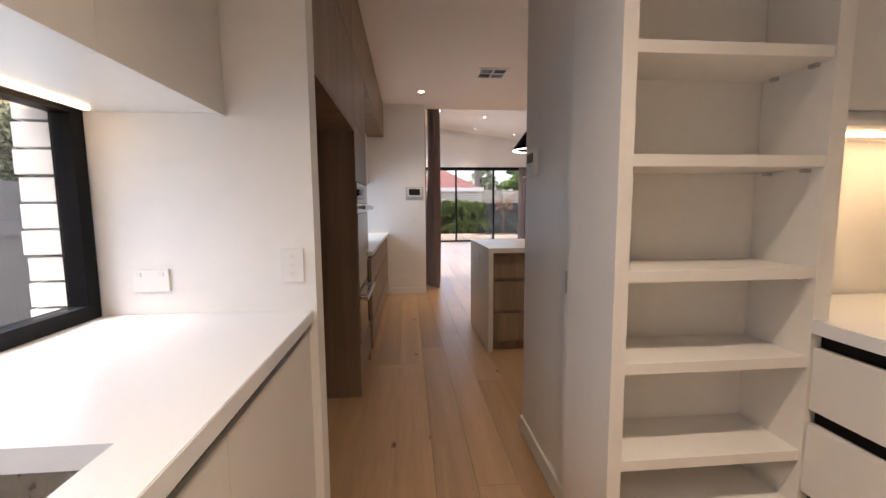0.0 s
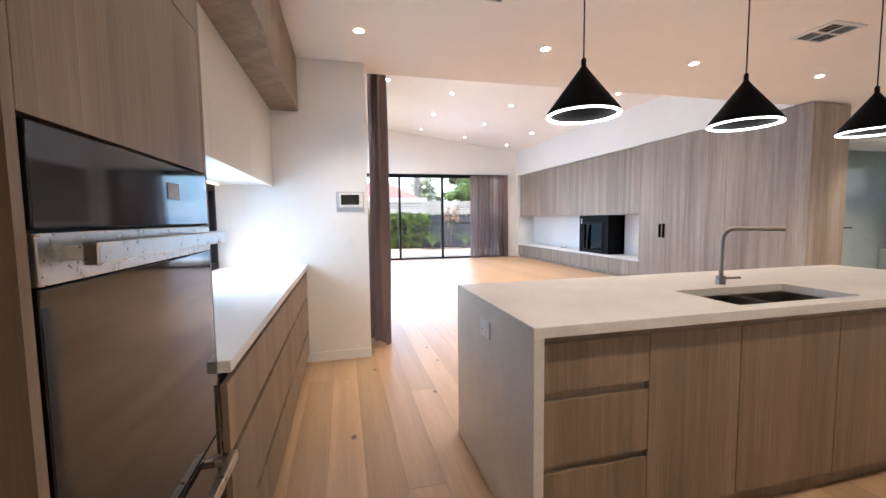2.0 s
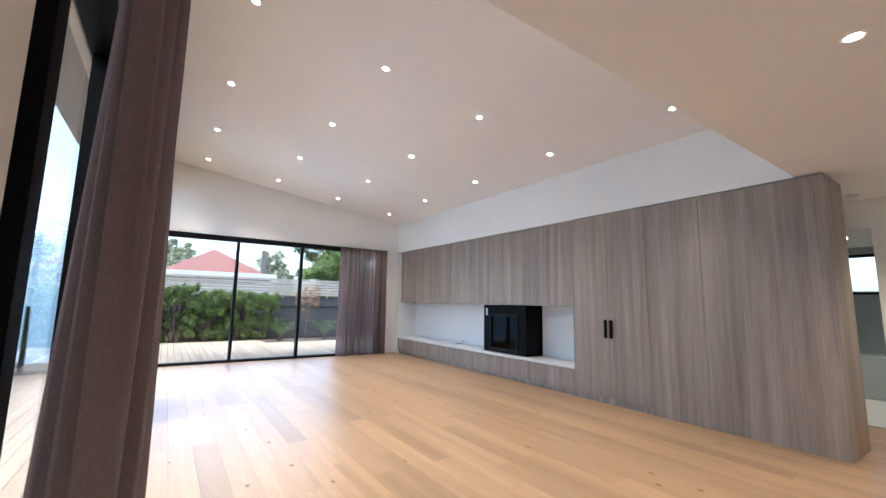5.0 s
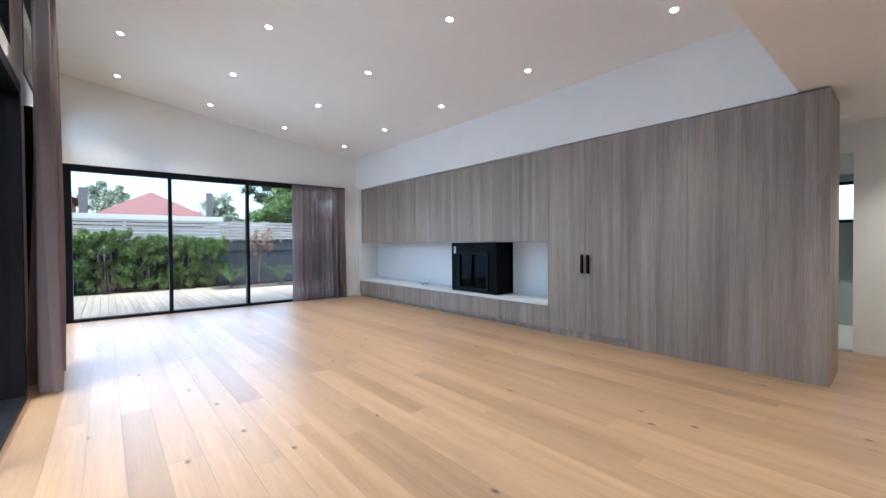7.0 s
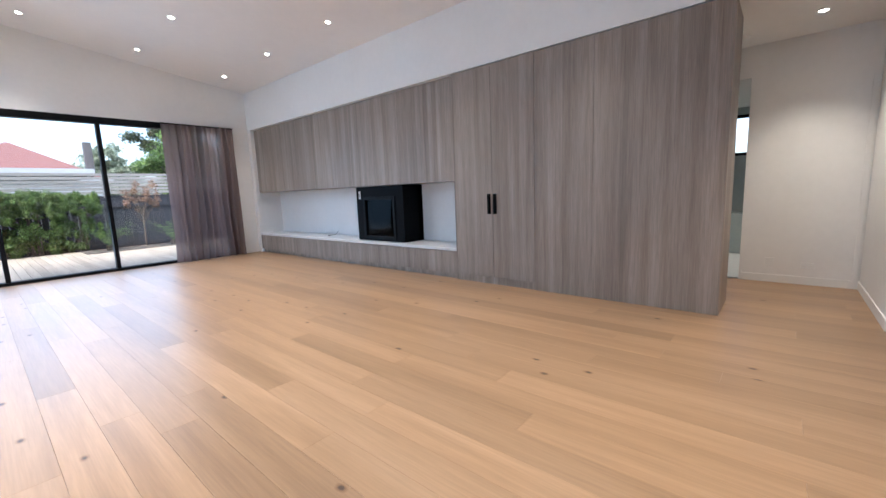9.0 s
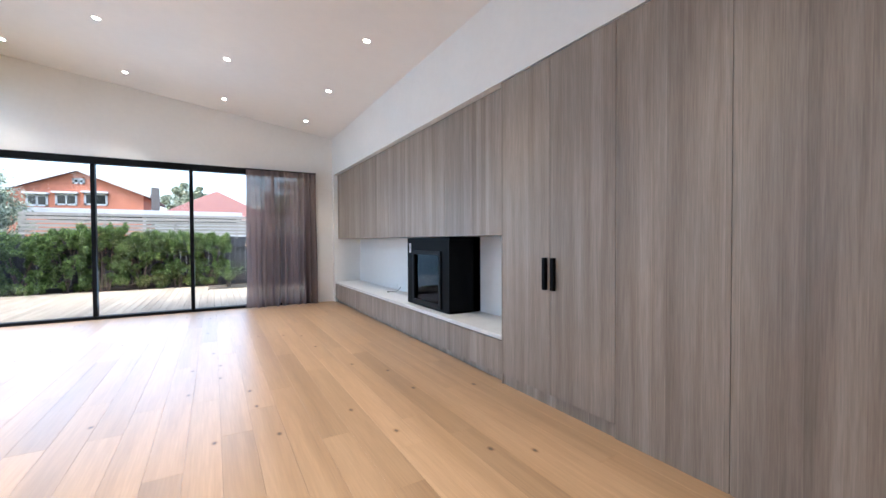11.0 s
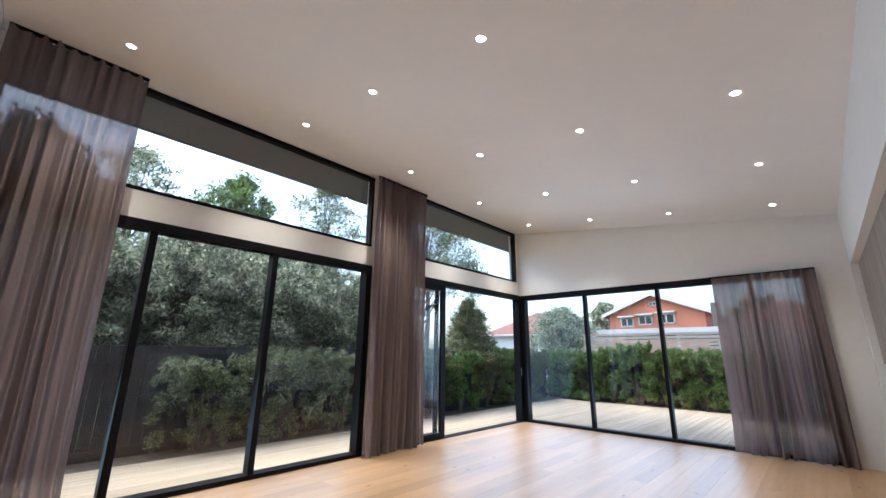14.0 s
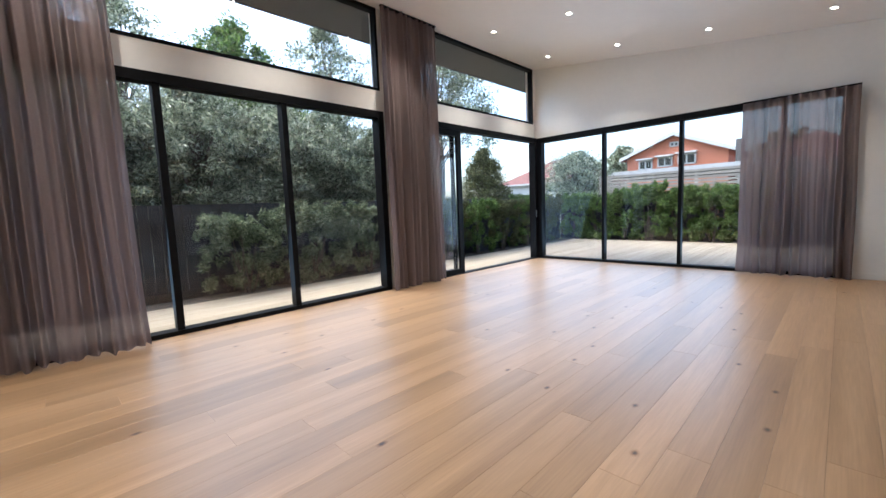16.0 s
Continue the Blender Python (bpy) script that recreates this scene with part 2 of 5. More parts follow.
KITCHENWOOD = wood("kitchen_oak_veneer", [(0.170, 0.115, 0.070), (0.240, 0.168, 0.108), (0.305, 0.224, 0.154)], 2, 0.42, wide=11.0, contrast=1.5, strips=0.085)
DARKPANEL = wood("shaded_oak_lining", [(0.175, 0.122, 0.080), (0.25, 0.178, 0.122), (0.32, 0.235, 0.167)], 2, 0.5, wide=9.0)
OAK = wood("oak_floorboard", [(0.27, 0.162, 0.084), (0.35, 0.217, 0.117), (0.41, 0.262, 0.150)], 1, 0.36, wide=7.0, spread=0.17, knots=True, contrast=1.0, bump_s=0.05, spec=0.75)
DECKWOOD = wood("weathered_deck_board", [(0.27, 0.225, 0.165), (0.35, 0.295, 0.22), (0.42, 0.36, 0.28)], 1, 0.7, wide=8.0, spread=0.14)
GLASS = glass_mat("clear_window_glass")
SMOKEGLASS = glass_mat("dark_fireplace_glass", (0.10, 0.10, 0.10), 0.012)
CURTAIN = cloth_mat("taupe_sheer_linen", (0.225, 0.172, 0.165), 0.32, 0.07)
LENS = glow("downlight_lens", (1.0, 0.9, 0.78), 12.0)
LED = glow("led_strip_diffuser", (1.0, 0.72, 0.42), 2.2)
KITCHENLED = glow("kitchen_led", (1.0, 0.72, 0.42), 0.4)
PANTRYLED = glow("pantry_led_strip", (1.0, 0.72, 0.42), 9.0)
RINGLED = glow("pendant_led_ring", (1.0, 0.95, 0.88), 1.5)
FENCEDARK = plain("charcoal_fence_paint", (0.036, 0.037, 0.042), 0.7, vary=0.25, scale=5, bump_s=0.2, bump_scale=40)
FENCEGREY = plain("grey_fence_paint", (0.16, 0.17, 0.19), 0.7, vary=0.2, scale=5, bump_s=0.2, bump_scale=40)
SLAT = wood("silvered_screen_slat", [(0.24, 0.225, 0.2), (0.30, 0.28, 0.25), (0.36, 0.335, 0.3)], 0, 0.75, wide=8.0)
SOIL = plain("garden_soil", (0.09, 0.075, 0.06), 0.9, vary=0.35, scale=8, bump_s=0.4, bump_scale=30)
LAWN = plain("distant_ground", (0.10, 0.105, 0.07), 0.95, vary=0.3, scale=2)
BARK = plain("tree_bark", (0.12, 0.095, 0.075), 0.9, vary=0.35, scale=12, bump_s=0.5, bump_scale=25)
HEDGELEAF = leaf_mat("hedge_leaf", (0.02, 0.045, 0.012), (0.12, 0.20, 0.05), (0.28, 0.40, 0.12))
OLIVELEAF = leaf_mat("grey_green_leaf", (0.04, 0.055, 0.032), (0.25, 0.29, 0.195), (0.62, 0.66, 0.53))
DARKLEAF = leaf_mat("dark_conifer_leaf", (0.02, 0.03, 0.014), (0.05, 0.065, 0.027), (0.10, 0.115, 0.045))
CONIFERLEAF = leaf_mat("olive_conifer_leaf", (0.03, 0.036, 0.014), (0.10, 0.11, 0.045), (0.20, 0.20, 0.09))
SHRUBLEAF = leaf_mat("silvery_shrub_leaf", (0.035, 0.05, 0.03), (0.165, 0.21, 0.12), (0.40, 0.46, 0.32))
BRONZELEAF = leaf_mat("bronze_leaf", (0.12, 0.06, 0.04), (0.30, 0.18, 0.12), (0.46, 0.33, 0.24))
BRICKORANGE = plain("orange_render", (0.48, 0.175, 0.10), 0.85, vary=0.12, scale=3)
ROOFRED = plain("terracotta_roof_tile", (0.15, 0.062, 0.050), 0.8, vary=0.2, scale=6)
CHIMNEY = plain("chimney_brick", (0.10, 0.09, 0.085), 0.85, vary=0.2, scale=5)
TRIMWHITE = plain("white_timber_trim", (0.5, 0.5, 0.49), 0.6, vary=0.05)
BATHTILE = plain("grey_green_wall_tile", (0.36, 0.40, 0.39), 0.25, vary=0.05, scale=2)
WHITEBRICK = plain("white_painted_brick", (0.72, 0.72, 0.70), 0.75, vary=0.06, scale=4, bump_s=0.2, bump_scale=60)
GREYRENDER = plain("blue_grey_render", (0.115, 0.125, 0.145), 0.8, vary=0.06, scale=3, bump_s=0.15, bump_scale=120)
SOFFIT = plain("grey_eave_lining", (0.12, 0.115, 0.11), 0.7, vary=0.06, scale=3)


# ---- building helpers ----
ORIGIN = {}


def box(x0, y0, z0, x1, y1, z1, bm=None, bevel=0.0):
    bm = bm or bmesh.new()
    c = ((x0 + x1) / 2, (y0 + y1) / 2, (z0 + z1) / 2)
    r = bmesh.ops.create_cube(bm, size=1, matrix=Matrix.LocRotScale(c, None, (abs(x1 - x0), abs(y1 - y0), abs(z1 - z0))))
    if bevel:
        edges = {e for v in r["verts"] for e in v.link_edges}
        bmesh.ops.bevel(bm, geom=list(edges), offset=bevel, segments=2, affect="EDGES", profile=0.6)
    return bm


def boxes(*dims, bevel=0.0):
    bm = bmesh.new()
    for d in dims:
        b2 = box(*d, bevel=bevel)
        me = bpy.data.meshes.new("tmp")
        b2.to_mesh(me)
        b2.free()
        bm.from_mesh(me)
        bpy.data.meshes.remove(me)
    return bm


def rod(p, q, r0, r1=None, seg=14, bm=None):
    bm = bm or bmesh.new()
    p, q = Vector(p), Vector(q)
    d = q - p
    m = Matrix.Translation((p + q) / 2) @ d.to_track_quat("Z", "Y").to_matrix().to_4x4()
    bmesh.ops.create_cone(bm, cap_ends=True, segments=seg, radius1=r0, radius2=r0 if r1 is None else r1, depth=d.length, matrix=m)
    return bm


def lathe(profile, seg=36, centre=(0, 0, 0)):
    """A turned shape from (radius, height) pairs."""
    bm = bmesh.new()
    rings = []
    for r, z in profile:
        rings.append([bm.verts.new((centre[0] + r * math.cos(2 * math.pi * i / seg), centre[1] + r * math.sin(2 * math.pi * i / seg), centre[2] + z)) for i in range(seg)])
    for a, b in zip(rings, rings[1:]):
        for i in range(seg):
            bm.faces.new((a[i], a[(i + 1) % seg], b[(i + 1) % seg], b[i]))
    return bm


def to_mesh(name, bm, material, smooth=False):
    me = bpy.data.meshes.new(name)
    bm.normal_update()
    bm.to_mesh(me)
    bm.free()
    me.materials.append(material)
    if smooth:
        me.polygons.foreach_set("use_smooth", [True] * len(me.polygons))
    return me


def thing(name, base, label="", category="", group="", kind=""):
    ob = new(name)
    ob.location = base
    ob.empty_display_size = 0.1
    ORIGIN[ob] = Vector(base)
    return tagged(ob, label, category, group, kind)


def part(name, bm, material, parent=None, label="", smooth=False):
    """Links a bmesh given in world coordinates as one mesh under a thing or a part."""
    if parent is not None:
        bmesh.ops.translate(bm, vec=-ORIGIN[parent], verts=bm.verts)
    ob = new(name, to_mesh(name, bm, material, smooth))
    if parent is not None:
        ob.parent = parent
        ORIGIN[ob] = ORIGIN[parent]
    else:
        ORIGIN[ob] = Vector((0, 0, 0))
    return tagged(ob, label)


def structure(name, bm, material, label="", category=""):
    ob = part(name, bm, material)
    return tagged(ob, label, category, kind="structure")


def solid(name, bm, material, label, category, group="", smooth=False):
    ob = part(name, bm, material, None, smooth=smooth)
    return tagged(ob, label, category, group)


# ---- the large structure ----
KC = 2.71            # kitchen ceiling height


def zc(x):
    """Height of the raked living-room ceiling."""
    return 4.275 - 0.1354 * x


def raked(x0, y0, x1, y1, low, thick=0.0):
    """A solid with a flat or raked underside/top that follows the living-room ceiling."""
    bm = bmesh.new()
    if thick:
        z = [zc(x0), zc(x1), zc(x0) + thick, zc(x1) + thick]
    else:
        z = [low, low, zc(x0), zc(x1)]
    v = [bm.verts.new(p) for p in ((x0, y0, z[0]), (x1, y0, z[1]), (x1, y1, z[1]), (x0, y1, z[0]), (x0, y0, z[2]), (x1, y0, z[3]), (x1, y1, z[3]), (x0, y1, z[2]))]
    for f in ((3, 2, 1, 0), (4, 5, 6, 7), (0, 1, 5, 4), (1, 2, 6, 5), (2, 3, 7, 6), (3, 0, 4, 7)):
        bm.faces.new([v[i] for i in f])
    return bm


def join_bm(*bms):
    out = bmesh.new()
    for b in bms:
        me = bpy.data.meshes.new("tmp")
        b.to_mesh(me)
        b.free()
        out.from_mesh(me)
        bpy.data.meshes.remove(me)
    return out


def ring_slab(x0, y0, x1, y1, hx0, hy0, hx1, hy1, z0, z1):
    """A slab with a rectangular cut-out."""
    bm = bmesh.new()
    lv = []
    for z in (z0, z1):
        lv.append(([bm.verts.new((a, b, z)) for a, b in ((x0, y0), (x1, y0), (x1, y1), (x0, y1))], [bm.verts.new((a, b, z)) for a, b in ((hx0, hy0), (hx1, hy0), (hx1, hy1), (hx0, hy1))]))
    (o0, h0), (o1, h1) = lv
    for i in range(4):
        j = (i + 1) % 4
        bm.faces.new((o1[i], o1[j], h1[j], h1[i]))
        bm.faces.new((o0[j], o0[i], h0[i], h0[j]))
        bm.faces.new((o0[i], o0[j], o1[j], o1[i]))
        bm.faces.new((h0[j], h0[i], h1[i], h1[j]))
    outer = [e for e in bm.edges if all(v in o1 for v in e.verts)]
    bmesh.ops.bevel(bm, geom=outer, offset=0.002, segments=2, affect="EDGES")
    return bm


FLOOR = structure("floor", boxes((-1.1, -1.7, -0.2, 7.8, 6.3, -0.022), (0.12, 6.3, -0.2, 7.8, 15.13, -0.022)), SHADOWGAP, "wide oak floorboards with knots, satin finish", "floor")
structure("ceiling_kitchen", box(-1.1, -1.7, KC, 7.8, 6.38, KC + 0.2), CEIL, "flat white plaster ceiling", "ceiling")
structure("ceiling_living", raked(0.12, 6.38, 6.6, 15.15, 0, 0.25), CEIL, "raked white plaster ceiling", "ceiling")
structure("wall_bulkhead_kitchen", raked(0.35, 6.26, 6.6, 6.378, KC + 0.2), WHITE, "white plaster wall above kitchen ceiling", "wall")

# left outside wall of scullery and kitchen, with two low windows
WX0, WX1 = -0.97, -0.92
structure("wall_west_kitchen", boxes(
    (WX0, -1.7, -0.2, WX1, 6.30, 0.905), (WX0, -1.7, 1.60, WX1, 6.30, 2.95),
    (WX0, -1.7, 0.905, WX1, -0.3, 1.60), (WX0, 1.67, 0.905, WX1, 4.60, 1.60), (WX0, 6.07, 0.905, WX1, 6.30, 1.60)), WHITE, "white plastered outside wall", "wall")
BRICKSKIN = structure("wall_west_brick", boxes(
    (-1.10, -1.7, -0.4, -0.972, 6.07, 0.86), (-1.10, -1.7, 1.62, -0.972, 6.07, 3.0),
    (-1.10, -1.7, 0.86, -0.972, -0.4, 1.62), (-1.10, 1.80, 0.86, -0.972, 4.45, 1.62)), WHITEBRICK, "white painted brick outside skin", "wall")
for wy0, wy1 in ((1.665, 1.80),):
    for i in range(9):
        off = 0.006 * ((i * 7) % 3)
        part("brick", box(-1.115 + off * 0.4, wy0 + off * 0.5, 0.862 + i * 0.0845, -0.974, wy1, 0.862 + i * 0.0845 + 0.076, bevel=0.003), WHITEBRICK, BRICKSKIN)
structure("wall_blade", box(-1.285, 6.072, -0.4, -0.972, 6.30, 3.0, bevel=0.004), GREYRENDER, "smooth blue-grey rendered wall end beside the kitchen window", "wall")
structure("wall_scullery_end", box(WX1, 1.68, 0, -0.215, 1.78, KC), WHITE, "white wall between scullery and fridge recess", "wall")
structure("wall_nib", box(WX1, 6.12, 0, 0.355, 6.30, KC), WHITE, "short white wall at the end of the kitchen bench", "wall")
structure("wall_south", box(-1.1, -1.9, 0, 7.8, -1.7, KC), WHITE, "white wall closing the scullery", "wall")
# scullery right hand wall and pocket door
structure("wall_pantry", boxes((0.731, 1.735, 0, 0.85, 2.40, KC), (0.85, 2.28, 0, 5.95, 2.40, KC)), LAMINATE, "white panelled wall beside the walkway", "wall")
structure("wall_scullery_back", boxes((2.0, -1.7, 0, 2.12, 2.28, KC), (0.86, 1.702, 0, 2.0, 1.80, KC)), WHITE, "white wall behind the pantry shelves", "wall")
structure("wall_kitchen_east", box(5.95, 2.28, 0, 6.07, 5.10, KC), WHITE, "white kitchen side wall", "wall")
structure("wall_hall_south", box(6.07, 4.98, 0, 7.63, 5.10, KC), WHITE, "white hall wall", "wall")
structure("wall_hall_end", boxes((7.63, 4.98, 0, 7.75, 6.14, KC), (7.63, 6.14, 2.36, 7.75, 7.05, KC), (7.63, 7.05, 0, 7.75, 7.40, KC)), WHITE, "white hall end wall with a doorway", "wall")
structure("wall_hall_north", box(6.55, 7.28, 0, 7.63, 7.40, KC), WHITE, "white hall wall", "wall")
structure("wall_east_living", box(6.44, 6.30, 0, 6.60, 15.15, 3.6), WHITE, "white wall behind the joinery", "wall")
structure("wall_bulkhead_joinery", join_bm(raked(5.84, 6.38, 6.44, 14.97, 2.70)), WHITE, "white bulkhead above the wall joinery", "wall")
structure("wall_return_north", box(5.84, 14.835, 0, 6.44, 14.97, 2.70), WHITE, "white wall return beside the cabinets", "wall")
structure("ceiling_hall", box(6.6, 6.38, KC, 7.8, 7.4, KC + 0.2), CEIL, "white hall ceiling", "ceiling")

# back wall over and beside the sliding windows
structure("wall_north", join_bm(raked(0.12, 14.97, 6.6, 15.15, 2.72), box(5.39, 14.97, -0.2, 6.6, 15.15, 2.72)), WHITE, "white gable wall above the glazing", "wall")
# glazed left wall of the living room
LX0, LX1 = 0.12, 0.30
for piece in ((LX0, 6.30, -0.2, LX1, 6.44, 4.23), (LX0, 10.65, -0.2, LX1, 11.40, 4.23), (LX0, 6.44, 2.725, LX1, 10.65, 3.04),
              (LX0, 11.40, 2.725, LX1, 14.97, 3.04), (LX0, 14.90, 3.04, LX1, 14.97, 4.23)):
    structure("wall_west_living", box(*piece), WHITE, "white wall band beside the tall glazing", "wall")

# bathroom beyond the hall
structure("wall_bath", boxes((10.3, 5.4, -0.1, 10.42, 7.7, 1.62), (10.3, 5.4, 2.30, 10.42, 7.7, 2.5), (10.3, 5.4, 1.62, 10.42, 6.0, 2.30), (10.3, 7.0, 1.62, 10.42, 7.7, 2.30),
                              (7.75, 5.4, -0.1, 10.3, 5.52, 2.5), (7.75, 7.58, -0.1, 10.3, 7.7, 2.5)), BATHTILE, "grey-green tiled bathroom wall", "wall")
structure("floor_bath", box(7.75, 5.52, -0.1, 10.3, 7.58, -0.004), plain("pale_bath_floor", (0.6, 0.6, 0.58), 0.3, vary=0.05), "pale bathroom floor", "floor")
structure("ceiling_bath", box(7.75, 5.4, 2.42, 10.42, 7.7, 2.55), CEIL, "white bathroom ceiling", "ceiling")

# baseboards
def baseboard(x0, y0, x1, y1):
    structure("baseboard", box(x0, y0, 0.0, x1, y1, 0.09, bevel=0.003), WHITE, "low white skirting board", "baseboard")


baseboard(-0.19, 6.106, 0.355, 6.119)
baseboard(7.616, 5.10, 7.629, 6.14)
baseboard(6.07, 5.101, 7.616, 5.114)
baseboard(0.717, 1.74, 0.730, 2.40)
baseboard(5.39, 14.957, 5.84, 14.969)


def window(name, label, axis, plane, lo, hi, z0, z1, bars, depth=(0.0, 0.12), fw=0.06, bw=0.05, sill=0.07, head=0.09, leaf_open=None):
    """A black framed glazed opening. axis 0: lies in a plane of constant x; axis 1: of constant y."""
    base = (plane, lo, z0) if axis == 0 else (lo, plane, z0)
    w = thing(name, base, label, "window", kind="structure")
    d0, d1 = plane + depth[0], plane + depth[1]

    def slab(a, b, za, zb, e0=d0, e1=d1):
        return (e0, a, za, e1, b, zb) if axis == 0 else (a, e0, za, b, e1, zb)
    part("window_frame", boxes(slab(lo, lo + fw, z0, z1), slab(hi - fw, hi, z0, z1), slab(lo + fw, hi - fw, z1 - head, z1), slab(lo + fw, hi - fw, z0, z0 + sill)), BLACK, w)
    mid = (d0 + d1) / 2
    stops = [lo + fw] + list(bars) + [hi - fw]
    for i, bpos in enumerate(bars):
        part("mullion", box(*slab(bpos - bw / 2, bpos + bw / 2, z0 + sill, z1 - head, d0 + 0.02, d1 - 0.012), bevel=0.003), BLACK, w)
    for i, (a, b) in enumerate(zip(stops, stops[1:])):
        ga, gb = a + (bw / 2 if i else 0), b - (bw / 2 if i < len(stops) - 2 else 0)
        p = part("pane", box(*slab(ga, gb, z0 + sill, z1 - head, mid - 0.004, mid + 0.004)), GLASS, w)
        p.visible_shadow = False
    return w


window("window_1", "black framed low splashback window over the scullery bench", 0, -0.965, -0.3, 1.67, 0.905, 1.60, [], (0.0, 0.062), fw=0.05, sill=0.05, head=0.05)
window("window_2", "black framed low splashback window over the kitchen bench", 0, -0.965, 4.60, 6.07, 0.905, 1.60, [], (0.0, 0.062), fw=0.05, sill=0.05, head=0.05)
window("window_3", "tall black framed sliding glass panels onto the deck", 0, 0.20, 6.44, 10.65, -0.02, 2.725, [7.795, 9.12], (0.0, 0.16), fw=0.10, bw=0.07, sill=0.07, head=0.10)
window("window_4", "high black framed clerestory window under the raked ceiling", 0, 0.20, 6.44, 10.65, 3.04, 4.23, [], (0.0, 0.105), fw=0.04, sill=0.04, head=0.05)
window("window_5", "high black framed clerestory window in the corner", 0, 0.20, 11.40, 14.90, 3.04, 4.23, [], (0.0, 0.105), fw=0.04, sill=0.04, head=0.05)
window("window_6", "wide black framed sliding glass windows facing the garden", 1, 15.0, 0.36, 5.39, -0.02, 2.72, [1.87, 3.26, 4.65], (-0.05, 0.10), fw=0.11, bw=0.06, sill=0.07, head=0.11)
window("window_7", "black framed bathroom window", 0, 10.34, 6.0, 7.0, 1.62, 2.30, [], (-0.03, 0.06), fw=0.05, sill=0.05, head=0.05)

# open sliding door in the corner
sd = thing("door_1", (0.2, 11.4, 0), "open black framed sliding glass door to the deck", "door", kind="structure")
part("door_frame", boxes((0.20, 11.40, -0.02, 0.36, 11.46, 2.725), (0.20, 14.86, -0.02, 0.36, 14.95, 2.725), (0.20, 11.46, 2.63, 0.36, 14.86, 2.725), (0.20, 11.46, -0.02, 0.36, 14.86, 0.012)), BLACK, sd)
leaf = part("sliding_panel", boxes((0.285, 11.48, 0.015, 0.335, 11.56, 2.628), (0.285, 12.29, 0.015, 0.335, 12.40, 2.628), (0.285, 11.56, 0.015, 0.335, 12.29, 0.10), (0.285, 11.56, 2.53, 0.335, 12.29, 2.628)), BLACK, sd)
p = part("pane", box(0.306, 11.56, 0.10, 0.314, 12.29, 2.53), GLASS, leaf)
p.visible_shadow = False
leaf2 = part("fixed_panel", boxes((0.215, 11.48, 0.015, 0.265, 11.56, 2.628), (0.215, 12.22, 0.015, 0.265, 12.29, 2.628), (0.215, 11.56, 0.015, 0.265, 12.22, 0.10), (0.215, 11.56, 2.53, 0.265, 12.22, 2.628)), BLACK, sd)
p = part("pane", box(0.236, 11.56, 0.10, 0.244, 12.22, 2.53), GLASS, leaf2)
p.visible_shadow = False
part("lock_plate", box(0.33, 14.875, 0.95, 0.366, 14.90, 1.12, bevel=0.003), STEEL, sd, "small steel latch plate")


# ---- living room ----
def tube(points, r, seg=14, bend=0.0):
    cu = bpy.data.curves.new("tmp", "CURVE")
    cu.dimensions, cu.bevel_depth, cu.bevel_resolution, cu.use_fill_caps = "3D", r, 4, True
    sp = cu.splines.new("POLY")
    sp.points.add(len(points) - 1)
    for pt, co in zip(sp.points, points):
        pt.co = (*co, 1)
    ob = bpy.data.objects.new("tmp", cu)
    me = bpy.data.meshes.new_from_object(ob)
    bm = bmesh.new()
    bm.from_mesh(me)
    bpy.data.objects.remove(ob)
    bpy.data.curves.remove(cu)
    bpy.data.meshes.remove(me)
    return bm


def curtain(name, along, start, end, centre, z0, z1, folds, depth, label, seed, flare=0.0, flat=0.0):
    """A pleated hanging cloth. along: 0 hangs along x, 1 along y."""
    rng = random.Random(seed)
    base = (start, centre, z0) if along == 0 else (centre, start, z0)
    c = thing(name, base, label, "curtain")
    n, rows = folds * 14, 14
    ph = [rng.uniform(0.75, 1.25) for _ in range(folds + 2)]
    bm = bmesh.new()
    grid = []
    for j in range(rows + 1):
        h = j / rows
        row = []
        for i in range(n + 1):
            u = i / n
            k = u * folds
            amp = depth * (0.55 + 0.45 * (1 - h)) * (0.7 + 0.45 * math.sin(k * 1.7 + seed)) * ph[int(k)]
            if u < flat:
                amp *= 0.22
            off = 1.25 * amp * math.sin(2 * math.pi * k) + 0.25 * amp * math.sin(2 * math.pi * k * 2.3 + 4 * h + seed)
            off += 0.03 * (1 - h) ** 3 * math.sin(5.0 * u + seed)
            s = start + (end - start) * u + 0.012 * math.sin(7 * h + k) * (1 - h) + flare * (1 - h) ** 2 * (u - 0.5)
            zz = z0 + (z1 - z0) * h + (0.012 * math.sin(k * 2.2) if j == 0 else 0)
            row.append(bm.verts.new((s, centre + off, zz) if along == 0 else (centre + off, s, zz)))
        grid.append(row)
    for a, b in zip(grid, grid[1:]):
        for i in range(n):
            bm.faces.new((a[i], a[i + 1], b[i + 1], b[i]))
    part("cloth", bm, CURTAIN, c, smooth=True)
    tr = (start, centre - 0.02, z1 - 0.01, end, centre + 0.02, z1 + 0.012) if along == 0 else (centre - 0.02, start, z1 - 0.01, centre + 0.02, end, z1 + 0.012)
    part("track", box(*tr), BLACK, c, "slim black curtain track")
    return c


curtain("curtain", 1, 6.42, 7.45, 0.52, 0.015, 4.19, 10, 0.088, "full height taupe sheer linen curtain drawn open", 3, 0.10)
curtain("curtain", 1, 10.60, 11.70, 0.48, 0.015, 4.19, 10, 0.085, "full height taupe sheer linen curtain between windows", 8, 0.06)
curtain("curtain", 0, 4.16, 5.46, 14.83, 0.015, 2.69, 11, 0.075, "taupe sheer linen curtain beside the garden window", 5, 0.06, 0.2)

JX = 5.846
